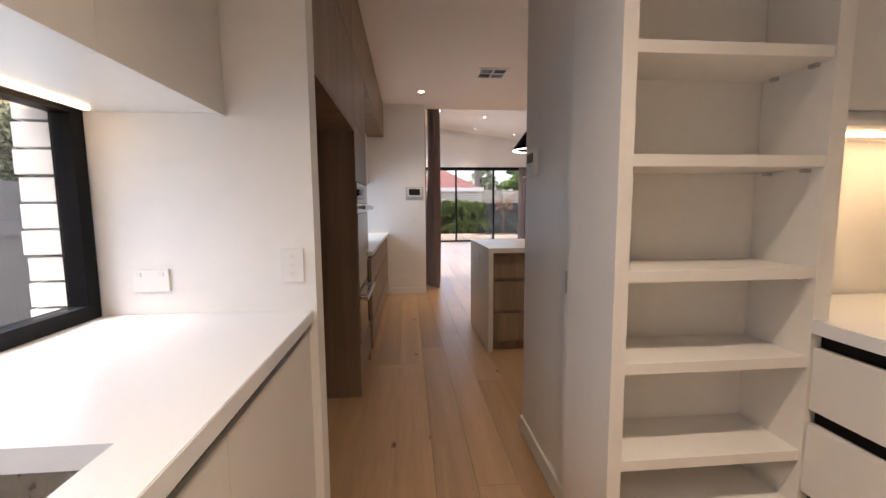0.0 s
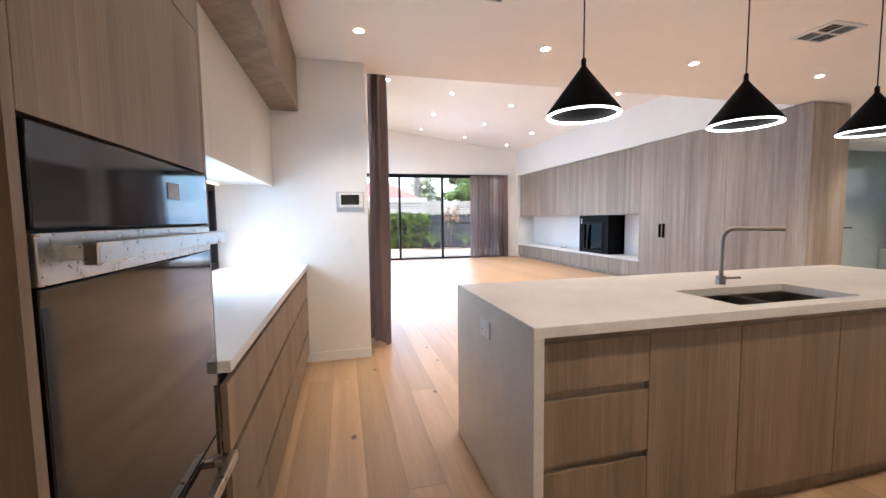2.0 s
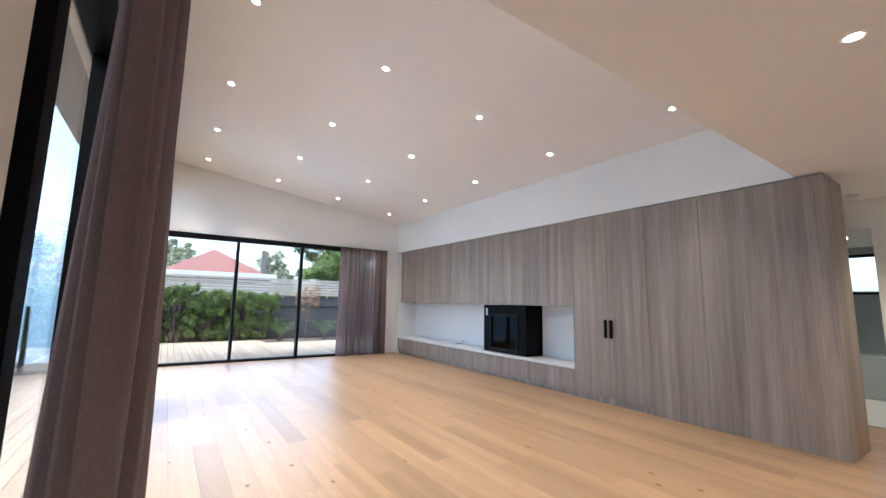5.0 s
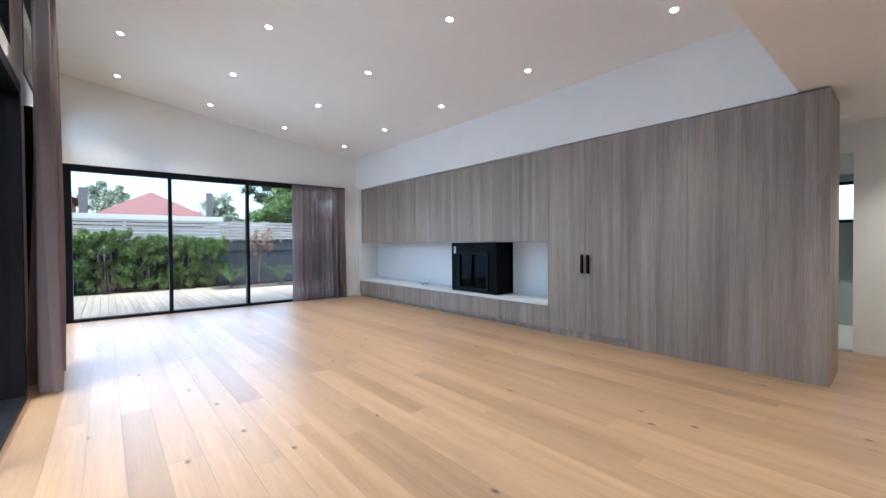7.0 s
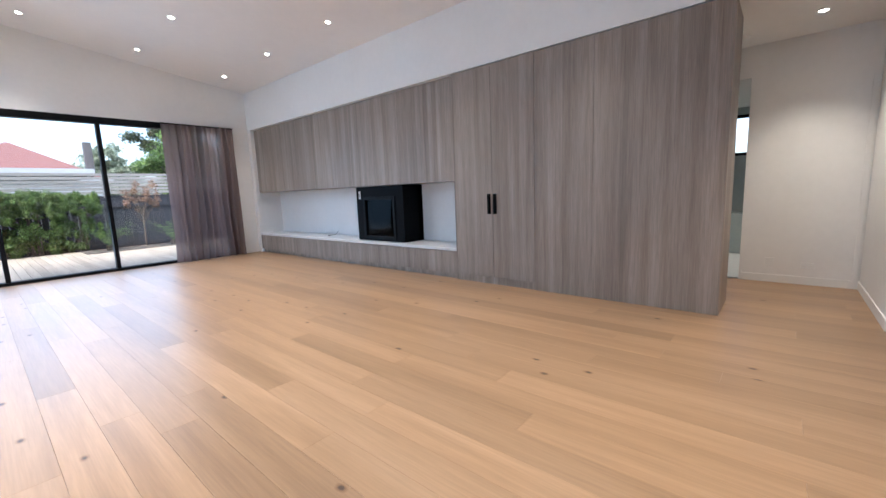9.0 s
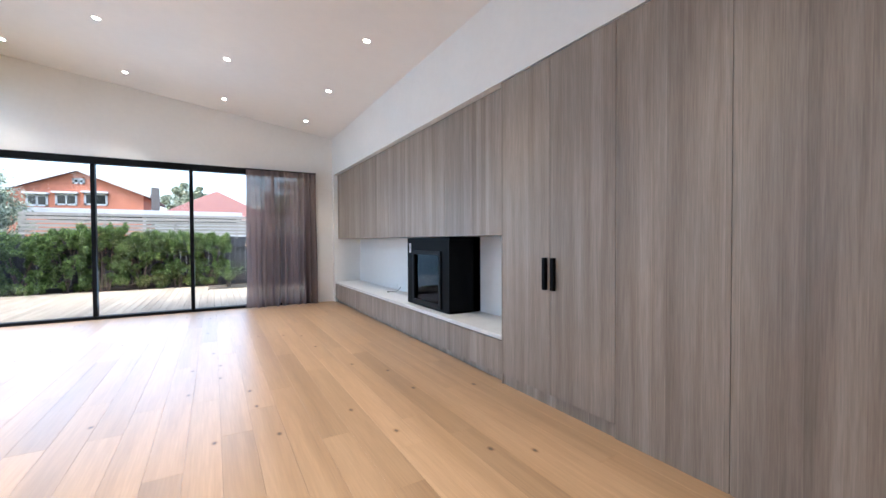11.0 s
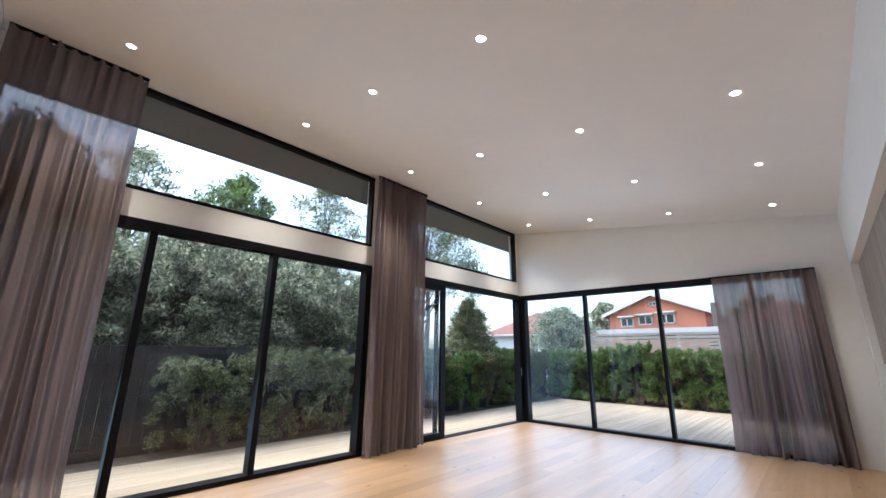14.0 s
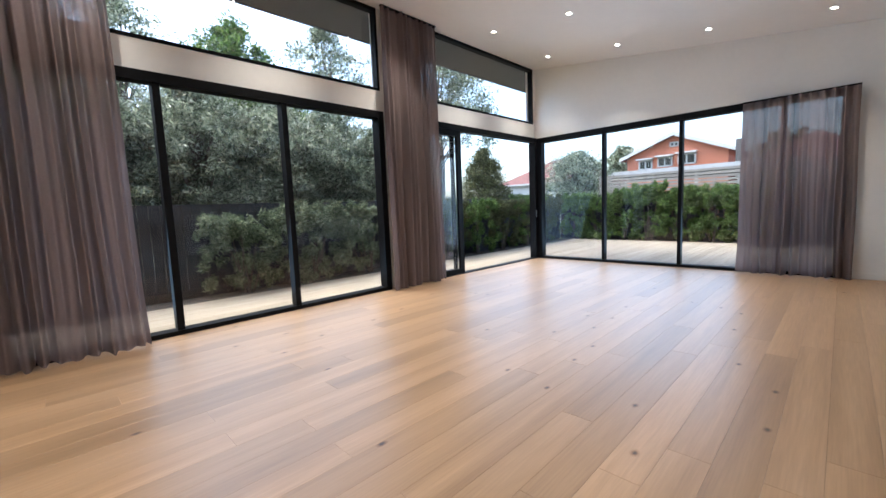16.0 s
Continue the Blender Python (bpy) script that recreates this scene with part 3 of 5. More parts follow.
# tall joinery
tall = thing("wall_cabinet", (JX, 6.16, 0), "tall grey-brown oak veneer wall cabinet with black pulls", "cabinet")
part("body", boxes((JX + 0.022, 6.18, 0.0, 6.44, 9.125, 2.685)), VENEER, tall)
part("end_panel", box(JX + 0.001, 6.16, 0.0, 6.48, 6.18, 2.69), VENEER, tall)
for a, b in ((6.162, 7.304), (7.306, 7.968)):
    part("panel", box(JX, a + 0.001, 0.0, JX + 0.021, b, 2.69, bevel=0.0015), VENEER, tall)
part("plinth", box(JX + 0.012, 7.97, 0.0, JX + 0.021, 9.125, 0.088), VENEER, tall)
for a, b, hy in ((7.972, 8.545, 8.503), (8.549, 9.123, 8.590)):
    dr = part("door", box(JX, a, 0.092, JX + 0.021, b, 2.69, bevel=0.0015), VENEER, tall)
    part("handle", box(JX - 0.032, hy - 0.016, 0.905, JX - 0.0005, hy + 0.016, 1.155, bevel=0.003), MATBLACK, dr, "flat black bar pull")
part("side", box(JX, 9.126, 0.0, 6.44, 9.144, 2.69), VENEER, tall)

# upper cabinets
up_x = 5.918
W = (14.832 - 9.146) / 10
for i in range(5):
    a, b = 9.146 + 2 * i * W, 9.146 + 2 * (i + 1) * W
    u = thing("upper_cabinet", (up_x, a, 1.34), "grey-brown oak veneer upper wall cabinet", "cabinet", "upper cabinets over the niche")
    part("body", box(up_x + 0.021, a + 0.001, 1.345, 6.44, b - 0.001, 2.695), VENEER, u)
    for k in range(2):
        part("door", box(up_x, a + k * W + 0.0015, 1.34, up_x + 0.02, a + (k + 1) * W - 0.0015, 2.695, bevel=0.001), VENEER, u)

# floating bench
bench = thing("bench_cabinet", (JX, 9.146, 0), "long low oak veneer bench cabinet with pale stone top", "cabinet")
part("body", box(JX + 0.03, 9.147, 0.085, 6.44, 14.832, 0.385), VENEER, bench)
part("plinth", box(JX + 0.05, 9.147, 0.0, 6.40, 14.832, 0.084), VENEER, bench)
for a, b in ((9.147, 11.433), (11.437, 14.831)):
    part("drawer_front", box(JX + 0.008, a, 0.075, JX + 0.029, b, 0.38, bevel=0.0015), VENEER, bench)
part("stone_top", box(JX, 9.147, 0.392, 6.42, 14.832, 0.432, bevel=0.002), GREYSTONE, bench, "pale grey stone slab top")
structure("niche_back", box(6.40, 9.147, 0.433, 6.438, 14.833, 1.339), WHITE, "white painted niche back", "wall")

cab = thing("loose_cable", (6.25, 12.6, 0.4325), "short black cable end lying on the stone bench", "cable")
part("lead", tube([(6.395, 12.62, 0.50), (6.34, 12.60, 0.455), (6.28, 12.57, 0.438), (6.20, 12.60, 0.437), (6.14, 12.55, 0.437)], 0.004), MATBLACK, cab, smooth=True)
part("plug", box(6.11, 12.535, 0.433, 6.145, 12.56, 0.448, bevel=0.003), MATBLACK, cab)
plug = thing("wall_outlet", (6.39, 12.8, 0.52), "small white wall outlet in the niche", "power point")
part("plate", box(6.390, 12.78, 0.47, 6.3995, 12.86, 0.53, bevel=0.002), PLASTIC, plug)

# gas fireplace
FX, FY0, FY1, FZ0, FZ1 = 5.962, 10.26, 11.40, 0.435, 1.333
fp = thing("fireplace", (FX, FY0, FZ0), "black steel gas log fireplace box on the stone bench", "fireplace")
part("case", boxes((FX + 0.012, FY0, FZ0, 6.40, FY0 + 0.02, FZ1), (FX + 0.012, FY1 - 0.02, FZ0, 6.40, FY1, FZ1), (FX + 0.012, FY0, FZ1 - 0.02, 6.40, FY1, FZ1), (FX + 0.012, FY0, FZ0, 6.40, FY1, FZ0 + 0.03), (6.30, FY0, FZ0, 6.40, FY1, FZ1)), MATBLACK, fp)
part("face_frame", boxes((FX, FY0, FZ0, FX + 0.012, FY0 + 0.20, FZ1), (FX, FY1 - 0.20, FZ0, FX + 0.012, FY1, FZ1), (FX, FY0 + 0.20, FZ1 - 0.20, FX + 0.012, FY1 - 0.20, FZ1), (FX, FY0 + 0.20, FZ0, FX + 0.012, FY1 - 0.20, FZ0 + 0.05)), MATBLACK, fp)
part("inner_frame", boxes((FX - 0.018, FY0 + 0.18, FZ0 + 0.03, FX + 0.01, FY0 + 0.23, FZ1 - 0.17), (FX - 0.018, FY1 - 0.23, FZ0 + 0.03, FX + 0.01, FY1 - 0.18, FZ1 - 0.17), (FX - 0.018, FY0 + 0.23, FZ1 - 0.22, FX + 0.01, FY1 - 0.23, FZ1 - 0.17), (FX - 0.018, FY0 + 0.23, FZ0 + 0.03, FX + 0.01, FY1 - 0.23, FZ0 + 0.08), bevel=0.003), BLACK, fp)
p = part("glass_front", box(FX + 0.014, FY0 + 0.2, FZ0 + 0.05, FX + 0.018, FY1 - 0.2, FZ1 - 0.2), SMOKEGLASS, fp)
p.visible_shadow = False
for i in range(5):
    yy = FY0 + 0.32 + 0.12 * i
    part("log", rod((6.10 + 0.05 * (i % 2), yy - 0.12, 0.53 + 0.03 * (i % 3)), (6.16 - 0.06 * (i % 2), yy + 0.14, 0.60 + 0.04 * ((i + 1) % 3)), 0.035, 0.028, 10), BARK, fp, "charred ceramic log")
part("tag", box(FX - 0.004, FY1 - 0.115, 1.13, FX - 0.001, FY1 - 0.065, 1.26, bevel=0.001), PLASTIC, fp, "white hanging paper tag")
part("tag_mark", box(FX - 0.0065, FY1 - 0.100, 1.16, FX - 0.0045, FY1 - 0.080, 1.225), GREYPLASTIC, fp, "grey print on the tag")


# ---- kitchen ----
isl = thing("kitchen_island", (0.78, 3.615, 0), "kitchen island in oak veneer with pale stone waterfall ends", "island")
IX0, IX1, IY0, IY1 = 0.78, 3.79, 3.615, 4.605
# benchtop with a cut-out for the sink
SX0, SX1, SY0, SY1 = 1.80, 2.54, 3.70, 4.06
part("benchtop", ring_slab(IX0, IY0, IX1, IY1, SX0, SY0, SX1, SY1, 0.87, 0.91), STONE, isl)
part("waterfall_end", box(IX0, IY0, 0.0, IX0 + 0.04, IY1, 0.869), STONE, isl, "pale stone waterfall end")
part("waterfall_end", box(IX1 - 0.04, IY0, 0.0, IX1, IY1, 0.869), STONE, isl, "pale stone waterfall end")
part("carcass", boxes((IX0 + 0.04, IY0 + 0.06, 0.09, SX0 - 0.03, IY1 - 0.25, 0.83), (SX1 + 0.03, IY0 + 0.06, 0.09, IX1 - 0.04, IY1 - 0.25, 0.83), (SX0 - 0.03, IY0 + 0.06, 0.09, SX1 + 0.03, IY1 - 0.25, 0.62)), KITCHENWOOD, isl)
part("finger_rail", box(IX0 + 0.04, IY0 + 0.045, 0.83, IX1 - 0.04, IY0 + 0.07, 0.869), DARKPANEL, isl, "recessed timber finger rail")
part("plinth", box(IX0 + 0.04, IY0 + 0.075, 0.0, IX1 - 0.04, IY1 - 0.27, 0.088), KITCHENWOOD, isl)
IYF = IY0 + 0.035
for z0, z1 in ((0.647, 0.835), (0.362, 0.612), (0.088, 0.330)):
    part("drawer_front", box(IX0 + 0.043, IYF, z0, 1.297, IYF + 0.022, z1, bevel=0.0015), KITCHENWOOD, isl)
for z0, z1 in ((0.610, 0.649), (0.328, 0.364)):
    part("finger_pull", box(IX0 + 0.043, IYF + 0.018, z0, 1.297, IYF + 0.026, z1), DARKPANEL, isl, "dark recessed finger pull")
for a, b in ((1.301, 1.757), (1.761, 2.33), (2.334, 2.90), (2.904, 3.75)):
    part("door", box(a, IYF, 0.088, b, IYF + 0.022, 0.835, bevel=0.0015), KITCHENWOOD, isl)
pp = part("power_point", box(IX0 - 0.008, 4.056, 0.738, IX0 - 0.0005, 4.172, 0.818, bevel=0.002), PLASTIC, isl, "white double power point")
for yy in (4.085, 4.143):
    part("socket", boxes((IX0 - 0.0095, yy - 0.010, 0.763, IX0 - 0.0082, yy - 0.007, 0.771), (IX0 - 0.0095, yy + 0.007, 0.763, IX0 - 0.0082, yy + 0.010, 0.771), (IX0 - 0.0095, yy - 0.0015, 0.753, IX0 - 0.0082, yy + 0.0015, 0.760)), GREYPLASTIC, pp, "dark socket slots")
    part("switch", box(IX0 - 0.011, yy - 0.006, 0.790, IX0 - 0.0082, yy + 0.006, 0.800), LAMINATE, pp)
part("back_panel", box(IX0 + 0.04, IY1 - 0.25, 0.0, IX1 - 0.04, IY1 - 0.23, 0.869), KITCHENWOOD, isl)

sink = thing("kitchen_sink", (SX0, SY0, 0.7), "undermount double bowl dark stainless sink", "sink")
for a, b in ((SX0 + 0.005, 2.16), (2.18, SX1 - 0.005)):
    part("bowl", boxes((a, SY0 + 0.005, 0.69, b, SY1 - 0.005, 0.70), (a, SY0 + 0.005, 0.70, a + 0.008, SY1 - 0.005, 0.869), (b - 0.008, SY0 + 0.005, 0.70, b, SY1 - 0.005, 0.869), (a, SY0 + 0.005, 0.70, b, SY0 + 0.013, 0.869), (a, SY1 - 0.013, 0.70, b, SY1 - 0.005, 0.869)), DARKSTEEL, sink)
    part("waste", lathe([(0.045, 0.701), (0.04, 0.704), (0.012, 0.702)], 20, ((a + b) / 2, 3.9, 0)), STEEL, sink, "round steel waste")
part("divider", box(2.161, SY0 + 0.005, 0.70, 2.179, SY1 - 0.005, 0.862), DARKSTEEL, sink)


tap = thing("mixer_tap", (2.209, 4.152, 0.911), "brushed gunmetal gooseneck mixer tap", "tap")
part("base", lathe([(0.026, 0.911), (0.026, 0.955), (0.022, 0.96), (0, 0.96)], 24, (2.209, 4.152, 0)), DARKSTEEL, tap, smooth=True)
arc = [(2.209, 4.152, 0.95), (2.209, 4.152, 1.15)] + [(2.209 + 0.055 * (1 - math.cos(a)) * 0.80, 4.152 - 0.055 * (1 - math.cos(a)) * 0.6, 1.15 + 0.075 * math.sin(a)) for a in [i * math.pi / 16 for i in range(1, 9)]]
arc += [(2.209 + 0.225, 4.152 - 0.17, 1.225)]
part("spout", tube(arc, 0.0125), DARKSTEEL, tap, smooth=True)
part("lever", rod((2.228, 4.145, 0.945), (2.30, 4.11, 0.950), 0.007, 0.006), DARKSTEEL, tap)

# pendants
def pendant(x, y):
    p = thing("pendant_lamp", (x, y, KC), "black cone pendant lamp with a glowing white ring", "pendant lamp", "pendants over the island")
    part("shade", lathe([(0.012, 2.03), (0.022, 2.015), (0.173, 1.812), (0.175, 1.803), (0.173, 1.800), (0.165, 1.803), (0.016, 2.005)], 48, (x, y, 0)), MATBLACK, p, smooth=True)
    part("light_ring", lathe([(0.174, 1.7995), (0.174, 1.794), (0.158, 1.794), (0.158, 1.802), (0.164, 1.802)], 48, (x, y, 0)), RINGLED, p, "white glowing rim ring", smooth=True)
    part("cap", lathe([(0.006, 2.07), (0.012, 2.065), (0.012, 2.03), (0.02, 2.02)], 16, (x, y, 0)), MATBLACK, p, smooth=True)
    part("cord", rod((x, y, 2.06), (x, y, KC - 0.06), 0.0035, seg=8), MATBLACK, p)
    part("ceiling_cup", lathe([(0.006, KC - 0.075), (0.012, KC - 0.07), (0.05, KC - 0.012), (0.05, KC - 0.0005)], 24, (x, y, 0)), PLASTIC, p, "white conical ceiling cup", smooth=True)
    return p


pend = pendant(1.29, 4.12)
for x in (2.29, 3.295):
    copy_thing(pend, pose(x, 4.12, KC))

# tower with ovens, fridge recess and overhead row
TX = -0.225
def unit(name, y0, y1, label):
    return thing(name, (TX, y0, 0), label, "cabinet")


tower = unit("oven_tower", 2.91, 3.57, "tall oak veneer oven tower cabinet")
part("side_panel", box(WX1, 2.895, 0.0, TX, 2.913, 2.25), DARKPANEL, tower)
part("side_panel", box(WX1, 3.553, 0.0, TX, 3.571, 2.25), KITCHENWOOD, tower)
part("back", box(WX1 + 0.005, 2.914, 0.09, WX1 + 0.3, 3.552, 2.25), KITCHENWOOD, tower)
part("door", box(TX - 0.02, 2.9145, 1.432, TX + 0.0, 3.5515, 1.795, bevel=0.0015), KITCHENWOOD, tower)
part("door", box(TX - 0.02, 2.9145, 1.799, TX + 0.0, 3.5515, 2.25, bevel=0.0015), KITCHENWOOD, tower)
part("drawer_front", box(TX - 0.02, 2.9145, 0.09, TX, 3.5515, 0.34, bevel=0.0015), KITCHENWOOD, tower)
part("plinth", box(TX - 0.07, 2.914, 0, TX - 0.05, 3.552, 0.088), DARKPANEL, tower)

ov = thing("wall_oven", (TX, 2.92, 0.59), "built-in black glass oven with steel handle", "oven")
part("case", box(TX - 0.55, 2.922, 0.60, TX - 0.012, 3.545, 1.425), BLACK, ov)
part("control_panel", box(TX - 0.010, 2.918, 1.295, TX + 0.004, 3.548, 1.425, bevel=0.002), BLACKGLASS, ov)
part("trim", box(TX - 0.010, 2.918, 1.225, TX + 0.006, 3.548, 1.290, bevel=0.002), STEEL, ov, "brushed steel strip")
part("door", box(TX - 0.010, 2.918, 0.72, TX + 0.004, 3.548, 1.222, bevel=0.002), BLACKGLASS, ov)
part("handle", boxes((TX + 0.035, 2.945, 1.247, TX + 0.055, 3.52, 1.277), (TX + 0.004, 2.965, 1.252, TX + 0.038, 2.985, 1.272), (TX + 0.004, 3.48, 1.252, TX + 0.038, 3.50, 1.272), bevel=0.003), STEEL, ov, "square brushed steel bar handle")
part("display", box(TX + 0.0045, 3.30, 1.35, TX + 0.0055, 3.36, 1.385), GREYPLASTIC, ov, "small oven display")
ov2 = thing("warming_drawer", (TX, 2.92, 0.345), "built-in black glass lower oven with steel handle", "oven")
part("case", box(TX - 0.55, 2.922, 0.35, TX - 0.012, 3.545, 0.598), BLACK, ov2)
part("front", box(TX - 0.010, 2.918, 0.35, TX + 0.004, 3.548, 0.715, bevel=0.002), BLACKGLASS, ov2)
part("handle", boxes((TX + 0.035, 2.955, 0.640, TX + 0.055, 3.52, 0.668), (TX + 0.004, 2.975, 0.644, TX + 0.038, 2.995, 0.664), (TX + 0.004, 3.48, 0.644, TX + 0.038, 3.50, 0.664), bevel=0.003), STEEL, ov2, "square brushed steel bar handle")

fr = thing("fridge_recess", (TX, 1.78, 0), "empty oak lined fridge recess", "cabinet")
part("side_panel", box(WX1 + 0.001, 1.781, 0.0, TX, 1.799, 1.755), DARKPANEL, fr)
part("back_panel", box(WX1 + 0.001, 1.80, 0.0, WX1 + 0.015, 2.894, 1.74), DARKPANEL, fr)
part("top_panel", box(WX1 + 0.001, 1.80, 1.74, TX, 2.894, 1.758), DARKPANEL, fr)
ovh = thing("overhead_cabinet", (TX, 1.78, 1.76), "oak veneer overhead cabinet above the fridge recess", "cabinet")
part("body", box(WX1 + 0.001, 1.781, 1.765, TX - 0.021, 2.894, 2.70), KITCHENWOOD, ovh)
for a, b in ((1.781, 2.336), (2.340, 2.893)):
    part("door", box(TX - 0.02, a, 1.760, TX, b, 2.25, bevel=0.0015), KITCHENWOOD, ovh)
beam = thing("overhead_bulkhead", (TX, 1.78, 2.25), "long oak veneer bulkhead along the kitchen ceiling", "bulkhead")
for a, b in ((1.781, 2.893), (2.897, 4.20), (4.203, 5.16), (5.163, 6.119)):
    part("panel", box(TX - 0.02, a, 2.254, TX, b, KC - 0.003, bevel=0.0015), KITCHENWOOD, beam)
part("soffit", box(-0.92, 3.572, 2.254, TX - 0.021, 6.119, 2.272), KITCHENWOOD, beam)

wall_cab = thing("rangehood_cabinet", (-0.45, 3.575, 1.6), "white overhead cabinet concealing the rangehood", "cabinet")
part("body", box(WX1 + 0.001, 3.575, 1.612, -0.47, 6.118, 2.253), LAMINATE, wall_cab)
for a, b in ((3.575, 4.42), (4.423, 5.27), (5.273, 6.118)):
    part("door", box(-0.469, a, 1.598, -0.45, b, 2.252, bevel=0.001), LAMINATE, wall_cab)
part("light_strip", box(-0.88, 3.70, 1.601, -0.865, 6.05, 1.611), KITCHENLED, wall_cab, "warm LED strip under the cabinet")

base = thing("base_cabinet", (-0.195, 3.572, 0), "long oak veneer drawer cabinet with dark finger pulls", "cabinet")
part("carcass", box(WX1 + 0.001, 3.573, 0.09, -0.245, 6.118, 0.868), KITCHENWOOD, base)
part("plinth", box(-0.30, 3.573, 0.0, -0.28, 6.118, 0.088), DARKPANEL, base)
for ya, yb in ((3.575, 4.843), (4.847, 6.115)):
    for z0, z1 in ((0.63, 0.835), (0.330, 0.605), (0.088, 0.298)):
        part("drawer_front", box(-0.222, ya, z0, -0.203, yb, z1, bevel=0.0015), KITCHENWOOD, base)
# the grooves' shade is put into the strips' near-black colour
for z0, z1 in ((0.835, 0.868), (0.605, 0.630), (0.298, 0.330)):
    part("finger_pull", box(-0.244, 3.575, z0 - 0.002, -0.232, 6.115, z1 + 0.002), SHADOWGAP, base, "dark recessed finger pull")
solid("kitchen_benchtop", box(WX1 + 0.001, 3.573, 0.869, -0.190, 6.118, 0.905, bevel=0.002), WHITESTONE, "white stone benchtop along the window", "benchtop")

# ---- scullery ----
sc = thing("scullery_cabinet", (-0.23, -1.6, 0), "white satin base cabinet with shadow-line pulls", "cabinet")
part("carcass", boxes((WX1 + 0.001, -1.6, 0.09, -0.265, -0.1, 0.868), (WX1 + 0.001, -0.1, 0.09, -0.265, 0.98, 0.66), (WX1 + 0.001, 0.98, 0.09, -0.265, 1.679, 0.868)), LAMINATE, sc)
part("plinth", box(-0.32, -1.6, 0.0, -0.30, 1.679, 0.088), LAMINATE, sc)
part("finger_rail", box(-0.264, -1.6, 0.835, -0.255, 1.679, 0.868), SHADOWGAP, sc)
for a, b in ((-1.6, -0.6), (-0.597, 0.40), (0.403, 1.04), (1.043, 1.678)):
    part("door", box(-0.263, a, 0.09, -0.243, b, 0.835, bevel=0.001), LAMINATE, sc)
SKX0, SKX1, SKY0, SKY1 = -0.72, -0.34, 0.10, 0.90
part("benchtop", ring_slab(WX1 + 0.001, -1.6, -0.228, 1.679, SKX0, SKY0, SKX1, SKY1, 0.869, 0.909), WHITESTONE, sc, "white stone benchtop")
sk = thing("scullery_sink", (SKX0, SKY0, 0.68), "undermount stainless steel laundry sink", "sink")
part("bowl", boxes((SKX0 - 0.01, SKY0 - 0.01, 0.68, SKX1 + 0.01, SKY1 + 0.01, 0.69), (SKX0 - 0.01, SKY0 - 0.01, 0.69, SKX0 - 0.002, SKY1 + 0.01, 0.868), (SKX1 + 0.002, SKY0 - 0.01, 0.69, SKX1 + 0.01, SKY1 + 0.01, 0.868), (SKX0, SKY0 - 0.01, 0.69, SKX1, SKY0 - 0.002, 0.868), (SKX0, SKY1 + 0.002, 0.69, SKX1, SKY1 + 0.01, 0.868)), STEEL, sk)
part("waste", lathe([(0.045, 0.692), (0.04, 0.695), (0.012, 0.692)], 20, (-0.53, 0.5, 0)), STEEL, sk)
sw = thing("scullery_wall_cabinet", (-0.48, -1.6, 1.56), "white overhead cabinet above the scullery window", "cabinet")
part("body", box(WX1 + 0.001, -1.6, 1.565, -0.50, 1.679, KC - 0.002), LAMINATE, sw)
for a, b in ((-1.6, -0.75), (-0.747, 0.07), (0.073, 1.145), (1.148, 1.676)):
    part("door", box(-0.499, a, 1.555, -0.48, b, KC - 0.003, bevel=0.001), LAMINATE, sw)
part("light_strip", box(-0.86, -1.5, 1.556, -0.845, 1.62, 1.564), LED, sw, "warm LED strip under the cabinet")

# pantry shelves
sh = thing("pantry_shelf", (0.69, 1.374, 0), "white open pantry shelving with adjustable boards", "shelving")
part("side_panel", box(0.688, 1.374, 0.0, 0.731, 1.70, KC - 0.002, bevel=0.001), SHELFWHITE, sh)
part("side_panel", box(1.319, 1.374, 0.0, 1.372, 1.70, KC - 0.002, bevel=0.001), SHELFWHITE, sh)
part("back_panel", box(0.732, 1.61, 0.0, 1.318, 1.70, KC - 0.002), SHELFWHITE, sh)
for zz in (0.08, 0.27, 0.456, 0.760, 1.036, 1.367, 1.674, 1.98, 2.28):
    part("shelf_board", box(0.732, 1.378, zz, 1.318, 1.609, zz + 0.034, bevel=0.0015), SHELFWHITE, sh)
    for yy in (1.43, 1.56):
        part("shelf_pin", box(1.305, yy - 0.012, zz - 0.012, 1.3185, yy + 0.012, zz - 0.0005), STEEL, sh, "small metal shelf pin")
pd = thing("door_2", (0.731, 1.70, 0), "white flush wall panel with slim recessed pull", "door", kind="structure")
part("door_panel", box(0.690, 1.7005, 0.0, 0.73, 1.728, KC - 0.003), LAMINATE, pd)
part("pull", box(0.6875, 1.714, 0.935, 0.6905, 1.7285, 1.02), GREYPLASTIC, pd, "slim grey recessed pull")

dc = thing("pantry_drawer_cabinet", (1.32, -1.6, 0), "white drawer cabinet with dark recessed pulls", "cabinet")
part("carcass", box(1.375, -1.6, 0.09, 1.99, 1.60, 0.868), LAMINATE, dc)
part("plinth", box(1.40, -1.6, 0, 1.42, 1.37, 0.088), LAMINATE, dc)
for a, b in ((-1.6, -0.5), (-0.497, 0.44), (0.443, 1.370)):
    for z0, z1 in ((0.63, 0.825), (0.36, 0.585), (0.09, 0.315)):
        part("drawer_front", box(1.326, a, z0, 1.346, b, z1, bevel=0.001), LAMINATE, dc)
for z0, z1 in ((0.825, 0.868), (0.585, 0.63), (0.315, 0.36)):
    part("finger_pull", box(1.350, -1.6, z0, 1.374, 1.37, z1), SHADOWGAP, dc, "dark recessed finger pull")
part("benchtop", join_bm(box(1.318, -1.6, 0.869, 1.998, 1.3725, 0.909), box(1.3735, 1.3725, 0.869, 1.998, 1.69, 0.909)), WHITESTONE, dc)
